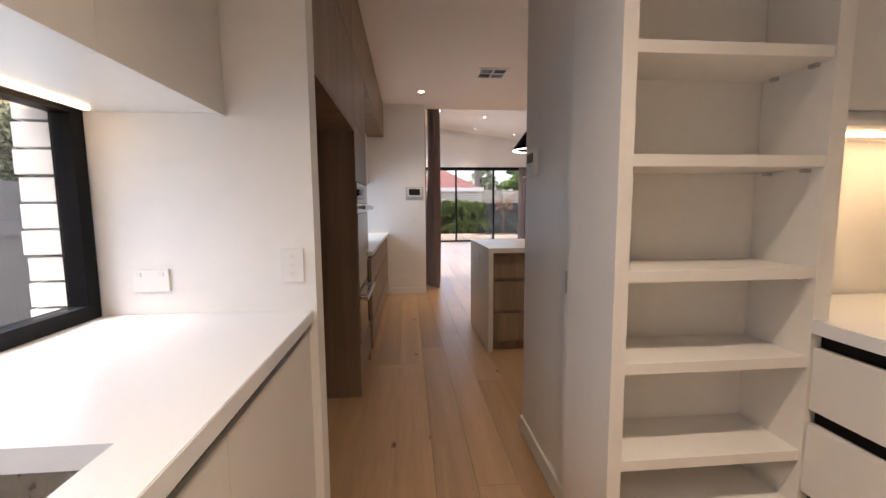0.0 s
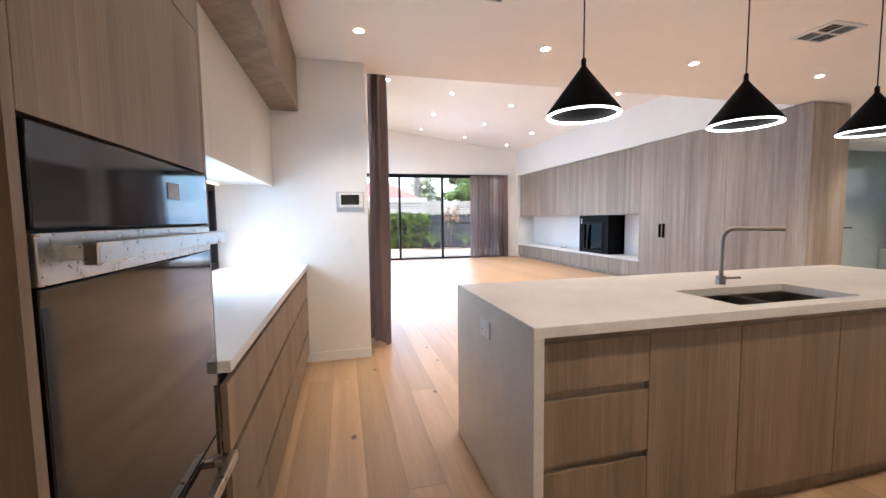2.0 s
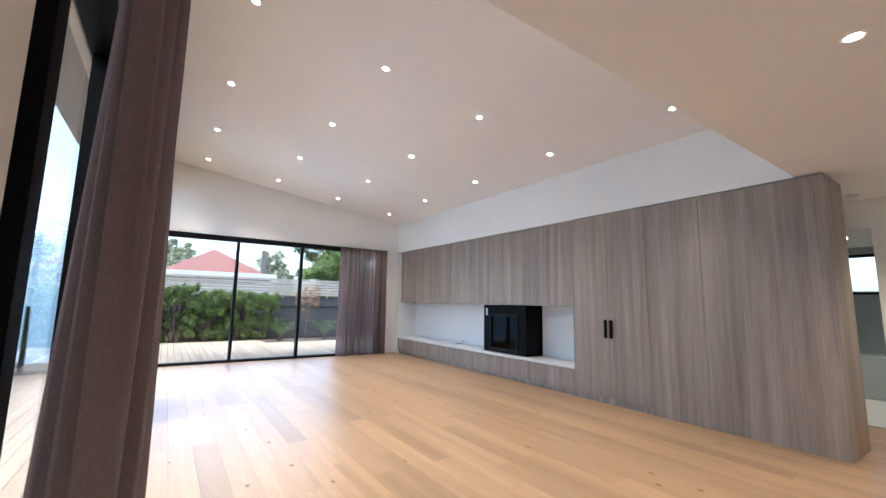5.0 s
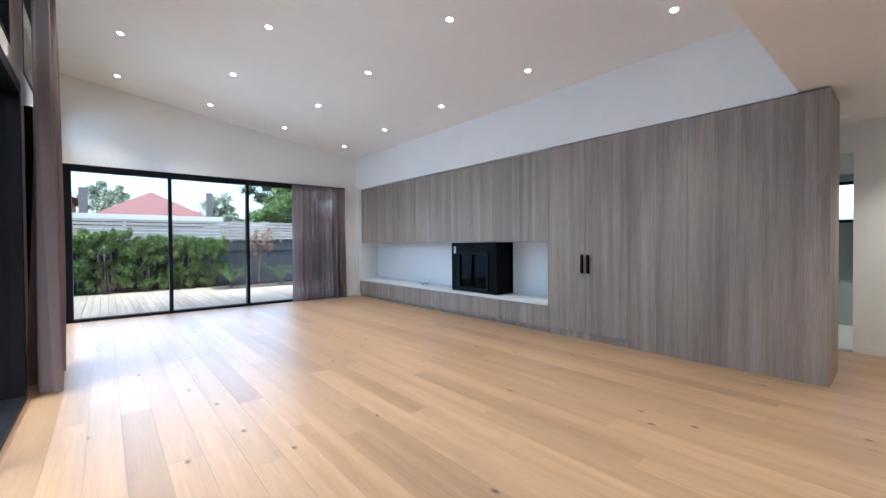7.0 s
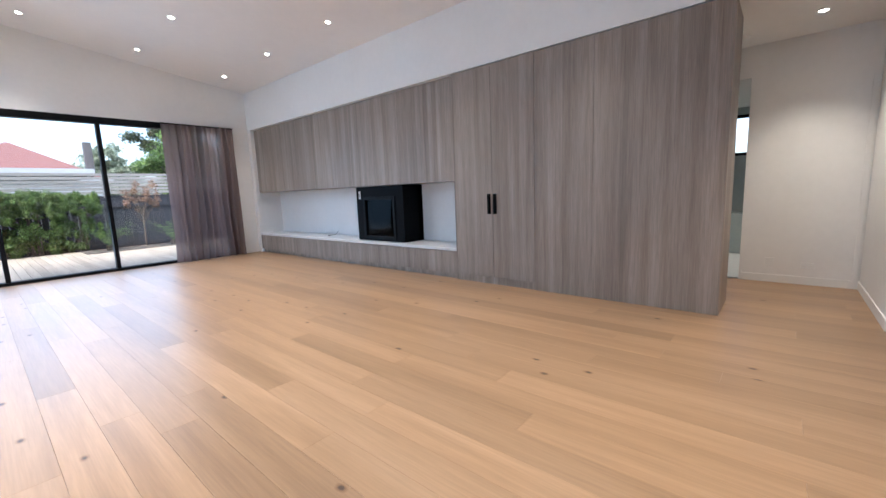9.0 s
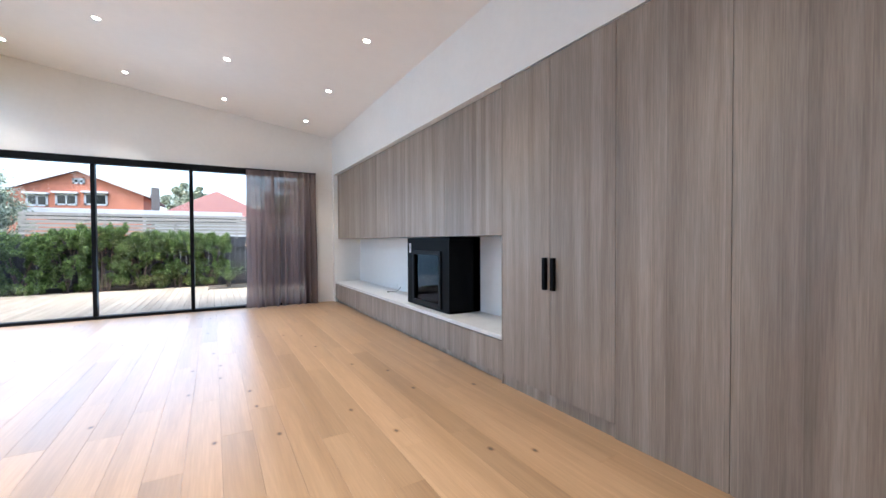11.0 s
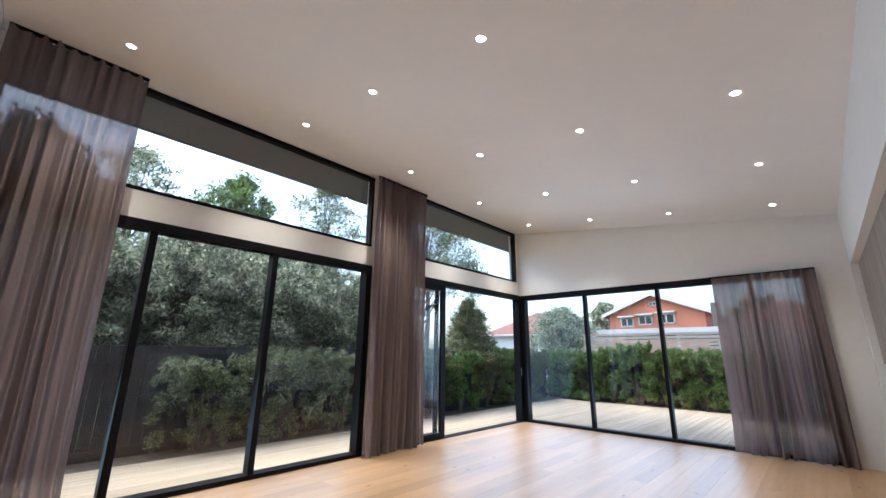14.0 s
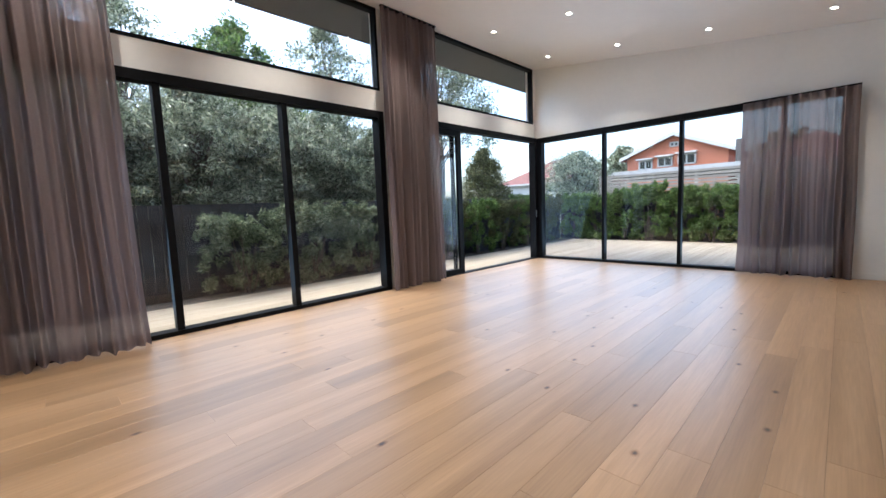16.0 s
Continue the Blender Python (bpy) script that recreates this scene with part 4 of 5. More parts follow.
up = thing("pantry_wall_cabinet", (1.41, 1.40, 1.5), "white overhead pantry cabinet above a lit splashback", "cabinet")
part("body", box(1.375, 1.42, 1.505, 1.99, 1.66, KC - 0.002), LAMINATE, up)
part("door", box(1.375, 1.40, 1.535, 1.99, 1.419, KC - 0.003, bevel=0.001), LAMINATE, up)
part("base_board", box(1.375, 1.385, 1.488, 1.99, 1.66, 1.503), SHELFWHITE, up)
part("light_strip", box(1.43, 1.50, 1.479, 1.97, 1.515, 1.487), PANTRYLED, up, "warm LED strip under the cabinet")


# ---- ceiling fittings ----
SLOPE = math.degrees(math.atan(0.1354))


def downlight(at, tilt, power, label, beam, tone):
    d = thing("downlight", (0, 0, 0), label, "downlight", "recessed ceiling downlights")
    part("rim", lathe([(0.052, 0.0), (0.052, -0.004), (0.046, -0.006), (0.036, -0.003), (0.034, 0.0)], 24), PLASTIC, d, "white rim", smooth=True)
    part("lens", lathe([(0.030, -0.0025), (0.001, -0.0025)], 24), LENS, d, "glowing warm lens")
    data = bpy.data.lights.new("downlight_lamp", "SPOT")
    data.energy, data.color, data.spot_size, data.spot_blend, data.shadow_soft_size = power, tone, radians(beam), 1.0, 0.035
    lamp = new("lamp", data)
    lamp.parent = d
    lamp.location = (0, 0, -0.012)
    d.matrix_basis = pose(*at, 0, tilt, 0)
    return d


first = downlight((5.157, 14.21, zc(5.157)), SLOPE, LIVING_W, "small round recessed downlight in the raked ceiling", 84, LIVING_TONE)
for cx in (5.157, 3.798, 2.441, 1.092):
    for cy in (14.21, 12.473, 10.722, 8.961, 7.20):
        if (cx, cy) != (5.157, 14.21):
            copy_thing(first, pose(cx, cy, zc(cx), 0, SLOPE, 0))
downlight((0.288, 5.50, KC), 0, KITCHEN_W * 0.6, "small round downlight in the flat ceiling, among real and added ones", 88, KITCHEN_TONE)
kfirst = downlight((1.822, 5.50, KC), 0, KITCHEN_W, "small round downlight in the flat ceiling, among real and added ones", 100, KITCHEN_TONE)
for cx, cy in ((3.341, 5.50), (4.913, 5.50), (6.9, 5.6)):
    copy_thing(kfirst, pose(cx, cy, KC))
# extra lamp that only brightens the bathroom; no fitting is known there
copy_thing(kfirst, pose(8.9, 6.6, 2.419))
# unseen row of downlights, added to brighten the island front and oven tower
south_fill = downlight((0.85, 3.0, KC), 0, KITCHEN_W * 0.4, "small round downlight in the flat ceiling, among real and added ones", 100, KITCHEN_TONE)
for cx in (2.2, 3.7):
    copy_thing(south_fill, pose(cx, 3.0, KC))
# invented pair of downlights, there to brighten the scullery and its shelves
scullery_fill = downlight((0.4, 0.55, KC), 0, KITCHEN_W * 1.05, "small round downlight added to brighten the scullery", 110, KITCHEN_TONE)
copy_thing(scullery_fill, pose(0.4, -0.8, KC))


def vent(x0, y0, x1, y1):
    v = thing("ceiling_vent", ((x0 + x1) / 2, (y0 + y1) / 2, KC), "white four-way ceiling air vent", "air vent", "ceiling air vents")
    z = KC
    # no duct is modelled: a near-black sheet gives the shade behind the slats
    part("backing", box(x0 + 0.02, y0 + 0.02, z - 0.003, x1 - 0.02, y1 - 0.02, z - 0.0005), SHADOWGAP, v, "dark sheet in place of the duct's shade")
    mx, my = (x0 + x1) / 2, (y0 + y1) / 2
    part("frame", boxes((x0, y0, z - 0.012, x1, y0 + 0.03, z - 0.0005), (x0, y1 - 0.03, z - 0.012, x1, y1, z - 0.0005), (x0, y0 + 0.03, z - 0.012, x0 + 0.03, y1 - 0.03, z - 0.0005), (x1 - 0.03, y0 + 0.03, z - 0.012, x1, y1 - 0.03, z - 0.0005), (mx - 0.008, y0 + 0.03, z - 0.012, mx + 0.008, y1 - 0.03, z - 0.004), (x0 + 0.03, my - 0.008, z - 0.012, x1 - 0.03, my + 0.008, z - 0.004), bevel=0.001), PLASTIC, v)
    for qx, qy, along in ((0, 0, 0), (1, 0, 1), (1, 1, 0), (0, 1, 1)):
        ax, bx = (x0 + 0.03, mx - 0.008) if qx == 0 else (mx + 0.008, x1 - 0.03)
        ay, by = (y0 + 0.03, my - 0.008) if qy == 0 else (my + 0.008, y1 - 0.03)
        for i in range(5):
            if along == 0:
                s = ay + (i + 0.5) * (by - ay) / 5
                part("slat", box(ax, s - 0.002, z - 0.009, bx, s + 0.002, z - 0.003), GREYPLASTIC, v)
            else:
                s = ax + (i + 0.5) * (bx - ax) / 5
                part("slat", box(s - 0.002, ay, z - 0.009, s + 0.002, by, z - 0.003), GREYPLASTIC, v)
    return v


v1 = vent(0.87, 4.585, 1.20, 4.91)
copy_thing(v1, pose(3.82, 4.75, KC))
solid("smoke_detector", lathe([(0.001, KC - 0.035), (0.045, KC - 0.034), (0.055, KC - 0.02), (0.06, KC - 0.0005)], 28, (7.2, 6.2, 0)), PLASTIC, "white round smoke detector on the hall ceiling", "smoke detector", smooth=True)

# ---- wall fittings ----
vp = thing("video_intercom", (0.2, 6.119, 1.38), "white video intercom panel with dark screen", "intercom")
part("plate", box(0.075, 6.113, 1.372, 0.325, 6.1195, 1.556, bevel=0.003), PALEGREY, vp)
part("body", box(0.100, 6.095, 1.415, 0.310, 6.113, 1.545, bevel=0.004), PLASTIC, vp)
part("screen", box(0.118, 6.0935, 1.437, 0.278, 6.0945, 1.528), SCREEN, vp, "dark glossy screen")
part("button", box(0.287, 6.0925, 1.455, 0.298, 6.0945, 1.466), GREYPLASTIC, vp)
part("badge", box(0.185, 6.0938, 1.533, 0.215, 6.0946, 1.538), GREYPLASTIC, vp)

th = thing("thermostat", (0.731, 2.24, 1.39), "white wall thermostat with dark display", "thermostat")
part("body", box(0.706, 2.19, 1.413, 0.7305, 2.318, 1.538, bevel=0.004), PLASTIC, th)
part("screen", box(0.7045, 2.20, 1.472, 0.7055, 2.300, 1.518), SCREEN, th, "dark display")
part("label_strip", box(0.7048, 2.24, 1.458, 0.7056, 2.265, 1.462), GREYPLASTIC, th)
part("flap", box(0.690, 2.19, 1.405, 0.7285, 2.318, 1.411, bevel=0.001), PLASTIC, th, "white hinged flap")


def plate(name, label, cx, cz, face, normal, w, h, toggles, category):
    """A wall plate; face: the wall's coordinate; normal: 'y-' , 'x-'."""
    def slab(u0, u1, z0, z1, d0, d1):
        return (u0, face - d1, z0, u1, face - d0, z1) if normal == "y-" else (face - d1, u0, z0, face - d0, u1, z1)
    b = slab(cx, cx, cz, cz, 0, 0)
    t = thing(name, (b[0], b[1], cz), label, category)
    part("plate", box(*slab(cx - w / 2, cx + w / 2, cz - h / 2, cz + h / 2, 0.0005, 0.009), bevel=0.002), PLASTIC, t)
    for du, dz in toggles:
        part("switch", box(*slab(cx + du - 0.008, cx + du + 0.008, cz + dz - 0.006, cz + dz + 0.006, 0.0085, 0.012), bevel=0.001), LAMINATE, t)
    return t


plate("light_switch", "white double light switch plate", 0.203, 1.083, 6.12, "y-", 0.075, 0.116, ((0, 0.02), (0, -0.02)), "switch")
plate("power_point", "white power point low on the wall", 0.04, 0.207, 6.12, "y-", 0.085, 0.13, (), "power point")
plate("power_point", "white power point above the bench", -0.478, 1.0, 6.12, "y-", 0.116, 0.075, ((-0.035, 0.02), (0.035, 0.02)), "power point")
plate("power_point", "white power point above the bench", -0.625, 1.0, 6.12, "y-", 0.075, 0.075, (), "power point")
plate("light_switch", "white triple switch plate on the scullery wall", -0.29, 1.066, 1.68, "y-", 0.075, 0.116, ((0, 0.03), (0, 0.0), (0, -0.03)), "switch")
plate("power_point", "white double power point above the scullery bench", -0.745, 1.024, 1.68, "y-", 0.116, 0.075, ((-0.035, 0.02), (0.035, 0.02)), "power point")
plate("power_point", "white power point near the hall skirting", 5.857, 0.237, 7.63, "x-", 0.075, 0.10, (), "power point")
plate("data_point", "white double data plate near the hall skirting", 5.519, 0.215, 7.63, "x-", 0.116, 0.07, ((-0.03, 0.0), (0.03, 0.0)), "data point")
solid("door_trim", box(7.615, 5.116, 0.0, 7.629, 5.16, 2.2, bevel=0.002), WHITE, "white hall door trim", "trim")

# bathroom fittings seen through the doorway
solid("bath_ledge", box(9.75, 5.53, 0.0, 10.29, 7.57, 0.66, bevel=0.01), BATHTILE, "grey-green tiled bathroom ledge", "ledge")
rail = thing("towel_rail", (8.6, 7.575, 1.0), "dark metal towel rail on the bathroom wall", "towel rail")
part("bar", rod((8.2, 7.50, 1.05), (8.9, 7.50, 1.05), 0.010), MATBLACK, rail)
part("bracket", box(8.25, 7.50, 1.04, 8.28, 7.578, 1.06), MATBLACK, rail)
part("bracket", box(8.82, 7.50, 1.04, 8.85, 7.578, 1.06), MATBLACK, rail)


# ---- outdoors ----
structure("ground", box(-300, -300, -0.6, 300, 300, -0.42), LAWN, "ground beyond the garden", "ground")
structure("garden_bed", boxes((-2.35, 4.0, -0.42, -1.62, 21.2, -0.10), (-1.62, 20.45, -0.42, 8.0, 21.2, -0.10), (3.45, 19.45, -0.42, 8.0, 20.45, -0.045)), SOIL, "mulched garden bed along the fences", "ground")
DECK = structure("deck", box(-1.62, 5.0, -0.30, 8.0, 20.45, -0.085), SHADOWGAP, "pale weathered timber deck", "deck")
structure("eave", boxes((-1.05, 6.0, 4.36, 0.12, 17.0, 4.50), (-1.07, 6.0, 4.34, -1.05, 17.0, 4.56), (0.12, 15.16, 4.5, 6.6, 15.6, 4.6)), SOFFIT, "dark grey eave lining", "eave")
structure("roof", raked(-1.07, -2.0, 8.0, 16.2, 0, 0.08), SOFFIT, "dark metal roof", "roof").location.z = 0.30


def paling_fence(name, axis, plane, lo, hi, z0, z1, label, material):
    f = thing(name, (plane, lo, z0) if axis == 0 else (lo, plane, z0), label, "fence")
    n = int((hi - lo) / 0.15)
    w = (hi - lo) / n
    rng = random.Random(4)
    side = 1 if plane < 0 else -1
    for k in range(n):
        a = lo + k * w + 0.003
        b = a + w - 0.006
        d = rng.uniform(0, 0.006)
        t = z1 + rng.uniform(-0.006, 0.006)
        part("paling", box(plane - 0.01 + d, a, z0, plane + 0.01 + d, b, t) if axis == 0 else box(a, plane - 0.01 + d, z0, b, plane + 0.01 + d, t), material, f)
    for zz in (z0 + 0.25, z1 - 0.35):
        part("rail", box(plane + 0.02 * side - 0.0, lo, zz, plane + 0.06 * side, hi, zz + 0.09) if axis == 0 else box(lo, plane - 0.06, zz, hi, plane - 0.02, zz + 0.09), material, f)
    return f


paling_fence("fence", 0, -2.45, 4.0, 21.1, -0.3, 1.47, "charcoal painted timber paling fence", FENCEDARK)
paling_fence("fence", 1, 21.2, -2.45, 8.0, -0.3, 1.47, "charcoal painted timber paling fence behind the hedge", FENCEDARK)
paling_fence("fence", 0, -2.45, -3.0, 3.98, -0.3, 1.45, "grey painted timber paling fence beside the kitchen", FENCEGREY)

screen = thing("slat_screen", (-1.0, 21.15, 1.5), "pale horizontal timber slat screen above the fence", "fence")
for i in range(6):
    part("slat", box(-0.9, 21.13, 1.52 + i * 0.105, 8.0, 21.155, 1.60 + i * 0.105), SLAT, screen)
for i in range(6):
    part("post", box(-0.85 + i * 1.7, 21.16, 1.40, -0.79 + i * 1.7, 21.20, 2.14), SLAT, screen)


def leaves(name, centres, normals_up, count, size, seed, material, parent, ratio=0.45, droop=0.0):
    """Many small leaf blades scattered round given clump centres (x, y, z, rx, ry, rz)."""
    r = np.random.default_rng(seed)
    c = np.array(centres, dtype=float)
    idx = r.integers(0, len(c), count)
    d = r.normal(size=(count, 3))
    d /= np.linalg.norm(d, axis=1)[:, None]
    rad = (r.uniform(0.05, 1.0, count) ** 0.5 * r.uniform(0.8, 1.35, count))[:, None]
    pos = c[idx, :3] + d * c[idx, 3:6] * rad
    a = r.normal(size=(count, 3)) + d * 0.8
    a[:, 2] -= droop
    a /= np.linalg.norm(a, axis=1)[:, None]
    b = np.cross(a, r.normal(size=(count, 3)))
    b /= np.linalg.norm(b, axis=1)[:, None]
    s = (size * r.uniform(0.6, 1.4, count))[:, None]
    v = np.stack([pos - a * s * 0.5, pos + b * s * ratio * 0.5, pos + a * s * 0.5, pos - b * s * ratio * 0.5], axis=1).reshape(-1, 3)
    v -= np.array(ORIGIN[parent])
    me = bpy.data.meshes.new(name)
    me.vertices.add(len(v))
    me.vertices.foreach_set("co", v.ravel())
    me.loops.add(count * 4)
    me.loops.foreach_set("vertex_index", np.arange(count * 4))
    me.polygons.add(count)
    me.polygons.foreach_set("loop_start", np.arange(count) * 4)
    me.materials.append(material)
    me.update(calc_edges=True)
    ob = new(name, me)
    ob.parent = parent
    ORIGIN[ob] = ORIGIN[parent]
    return ob


def shrub(x, y, w, d, h, seed, material, label, count=9000, size=0.07, z0=-0.1, name="hedge_shrub", group="hedge", ratio=0.4):
    rng = random.Random(seed)
    s = thing(name, (x, y, z0), label, "shrub", group)
    bm = bmesh.new()
    cl = []
    for k in range(6):
        tx, ty = x + rng.uniform(-w, w) * 0.35, y + rng.uniform(-d, d) * 0.3
        rod((x + rng.uniform(-0.1, 0.1), y + rng.uniform(-0.1, 0.1), z0), (tx, ty, z0 + h * rng.uniform(0.6, 0.85)), 0.018, 0.006, 7, bm)
    for k in range(90):
        u = rng.uniform(0.08, 0.97) if k % 3 else rng.uniform(0.7, 1.0)
        cl.append((x + rng.uniform(-0.5, 0.5) * w, y + rng.uniform(-0.5, 0.5) * d, z0 + h * u, rng.uniform(0.05, 0.13), rng.uniform(0.05, 0.13), rng.uniform(0.07, 0.15)))
    part("stem", bm, BARK, s)
    leaves("crown", cl, None, count, size, seed, material, s, ratio)
    return s


def tree(x, y, h, spread, seed, material, label, count=26000, size=0.11, z0=-0.4, base=0.3, trunk=0.12, clumps=46, ratio=0.4, name="tree", narrow=False):
    rng = random.Random(seed)
    t = thing(name, (x, y, z0), label, "tree")
    bm = bmesh.new()
    top = (x + rng.uniform(-0.2, 0.2), y + rng.uniform(-0.2, 0.2), z0 + h * 0.8)
    mid = (x + rng.uniform(-0.15, 0.15), y + rng.uniform(-0.15, 0.15), z0 + h * 0.4)
    rod((x, y, z0), mid, trunk, trunk * 0.7, 10, bm)
    rod(mid, top, trunk * 0.7, trunk * 0.2, 9, bm)
    cl = []
    for k in range(clumps):
        u = rng.uniform(base, 1.0)
        prof = (1 - u) ** 0.6 if narrow else math.sin(math.pi * min(0.97, (u - base) / (1 - base) * 0.8 + 0.2)) ** 0.7
        a, rr = rng.uniform(0, 2 * math.pi), spread * prof * math.sqrt(rng.uniform(0.05, 1))
        c = (x + rr * math.cos(a), y + rr * math.sin(a), z0 + h * u)
        sz = spread * rng.uniform(0.09, 0.20)
        cl.append((*c, sz, sz, sz * rng.uniform(0.55, 0.9)))
        if k % 2 == 0:
            zz = z0 + h * max(base * 0.7, u * 0.75)
            rod((x, y, zz - 0.1 * h * 0.5), c, trunk * 0.25, trunk * 0.06, 6, bm)
    for k in range(clumps // 8):
        u, a = rng.uniform(base + 0.1, 0.85), rng.uniform(0, 2 * math.pi)
        rr = spread * (0.25 if narrow else 0.6) * math.sqrt(rng.uniform(0, 1))
        cl.append((x + rr * math.cos(a), y + rr * math.sin(a), z0 + h * u, spread * 0.35, spread * 0.35, spread * 0.4))
        cl.append(cl[-1])
    part("trunk", bm, BARK, t)
    leaves("crown", cl, None, count, size, seed, material, t, ratio)
    return t


# hedge along the back fence
for i, (hx, hh) in enumerate(((-1.6, 1.62), (-0.75, 1.55), (0.1, 1.70), (0.95, 1.82), (1.8, 1.62), (2.65, 1.66), (3.5, 1.60))):
    shrub(hx, 20.72, 1.05, 0.62, hh, 20 + i, HEDGELEAF, "dense green clipped hedge shrub before the fence", 22000, 0.085, ratio=0.24)
# hedge along the left fence
for i in range(9):
    hy = 9.3 + i * 1.25
    shrub(-2.0, hy, 0.75, 1.35, 1.35 + 0.22 * ((i * 37) % 10) / 10 + 0.015 * i, 50 + i, SHRUBLEAF if i < 4 else HEDGELEAF if i % 2 else CONIFERLEAF, "loose green garden shrub along the dark fence", 22000, 0.06, ratio=0.26)

# ornamental tree and cycads by the back fence
orn = thing("ornamental_tree", (4.85, 19.95, -0.046), "small sparse ornamental tree with bronze leaves", "tree")
bm = bmesh.new()
rng = random.Random(77)
rod((4.85, 19.95, -0.046), (4.87, 19.95, 0.75), 0.022, 0.017, 8, bm)
tips = []
for k in range(26):
    a, r = rng.uniform(0, 6.28), rng.uniform(0.12, 0.42)
    st = (4.87, 19.95, rng.uniform(0.55, 0.95))
    tp = (4.87 + r * math.cos(a), 19.95 + r * math.sin(a), st[2] + rng.uniform(0.35, 0.95))
    rod(st, tp, 0.008, 0.003, 5, bm)
    tips.append((*tp, 0.09, 0.09, 0.10))
part("trunk", bm, BARK, orn)
leaves("crown", tips, None, 1700, 0.055, 5, BRONZELEAF, orn)


def cycad(x, y, z0, r, seed):
    rng = random.Random(seed)
    c = thing("cycad", (x, y, z0), "low green cycad with arching feathery fronds", "plant", "cycads")
    part("trunk", rod((x, y, z0), (x, y, z0 + 0.14), 0.07, 0.06, 10), BARK, c)
    for k in range(26):
        a = 2 * math.pi * k / 26 + rng.uniform(-0.12, 0.12)
        reach, rise = r * rng.uniform(0.75, 1.1), rng.uniform(0.35, 0.8)
        bm = bmesh.new()
        prev = None
        for j in range(13):
            u = j / 12
            px, pz = reach * u, z0 + 0.14 + rise * math.sin(u * 2.3) * 0.75
            ctr = Vector((x + px * math.cos(a), y + px * math.sin(a), pz))
            side = Vector((-math.sin(a), math.cos(a), 0))
            ln = 0.13 * math.sin(math.pi * min(0.98, u * 0.85 + 0.12))
            out = Vector((math.cos(a), math.sin(a), 0)) * ln * 0.6
            for sg in (-1, 1):
                v0, v1, v2 = ctr, ctr + side * sg * ln + out + Vector((0, 0, 0.02)), ctr + out * 0.5 + Vector((0, 0, 0.004))
                bm.faces.new([bm.verts.new(q) for q in ((v0, v1, v2) if sg > 0 else (v2, v1, v0))])
        part("frond", bm, HEDGELEAF, c)
    return c


cycad(3.98, 19.85, -0.046, 0.72, 1)
cycad(5.5, 19.8, -0.046, 0.72, 2)

# trees behind the fences
for i, (tx, ty, hh, sp) in enumerate(((-4.3, 6.2, 4.4, 1.8), (-4.0, 7.6, 3.9, 1.5), (-4.4, 9.3, 4.3, 1.8), (-4.0, 10.9, 4.0, 1.6), (-4.5, 12.4, 4.2, 1.7), (-4.0, 13.8, 3.8, 1.5))):
    tree(tx, ty, hh, sp, 1 + i, OLIVELEAF, "large grey-green leafy tree behind the fence", 60000, 0.115, base=0.24, clumps=300, ratio=0.24)
tree(-7.5, 6.6, 6.9, 2.3, 31, DARKLEAF, "tall dark green tree in the next garden", 34000, 0.13, clumps=170)
tree(-8.0, 11.5, 7.3, 2.1, 32, HEDGELEAF, "tall green tree in the next garden", 34000, 0.12, clumps=170)
tree(-9.5, 15.5, 9.0, 2.3, 33, OLIVELEAF, "tall sparse tree in the next garden", 14000, 0.12, clumps=110)
tree(-10.5, 9.0, 8.3, 2.5, 35, OLIVELEAF, "pale tall tree in the next garden", 16000, 0.13, clumps=110)
tree(-4.9, 17.0, 7.6, 2.5, 34, OLIVELEAF, "overhanging sparse tree beside the fence", 22000, 0.10, base=0.5, clumps=90)
tree(-7.6, 22.9, 4.4, 2.0, 6, CONIFERLEAF, "dense upright conifer beyond the fence", 44000, 0.085, base=0.12, narrow=True, clumps=240)
tree(-2.5, 22.7, 3.7, 1.5, 7, OLIVELEAF, "pale green tree in the back corner", 44000, 0.085, base=0.2, clumps=200)
tree(7.2, 24.0, 4.3, 1.8, 9, HEDGELEAF, "light green tree behind the screen", 30000, 0.11)
tree(9.8, 30.0, 7.0, 2.8, 10, DARKLEAF, "tall dark tree beyond the screen", 30000, 0.15)
tree(-4.5, 2.0, 4.2, 1.9, 11, OLIVELEAF, "grey-green leafy tree beside the kitchen fence", 30000, 0.10)
tree(-4.5, -1.5, 4.0, 1.9, 12, OLIVELEAF, "grey-green leafy tree beside the kitchen fence", 24000, 0.10)


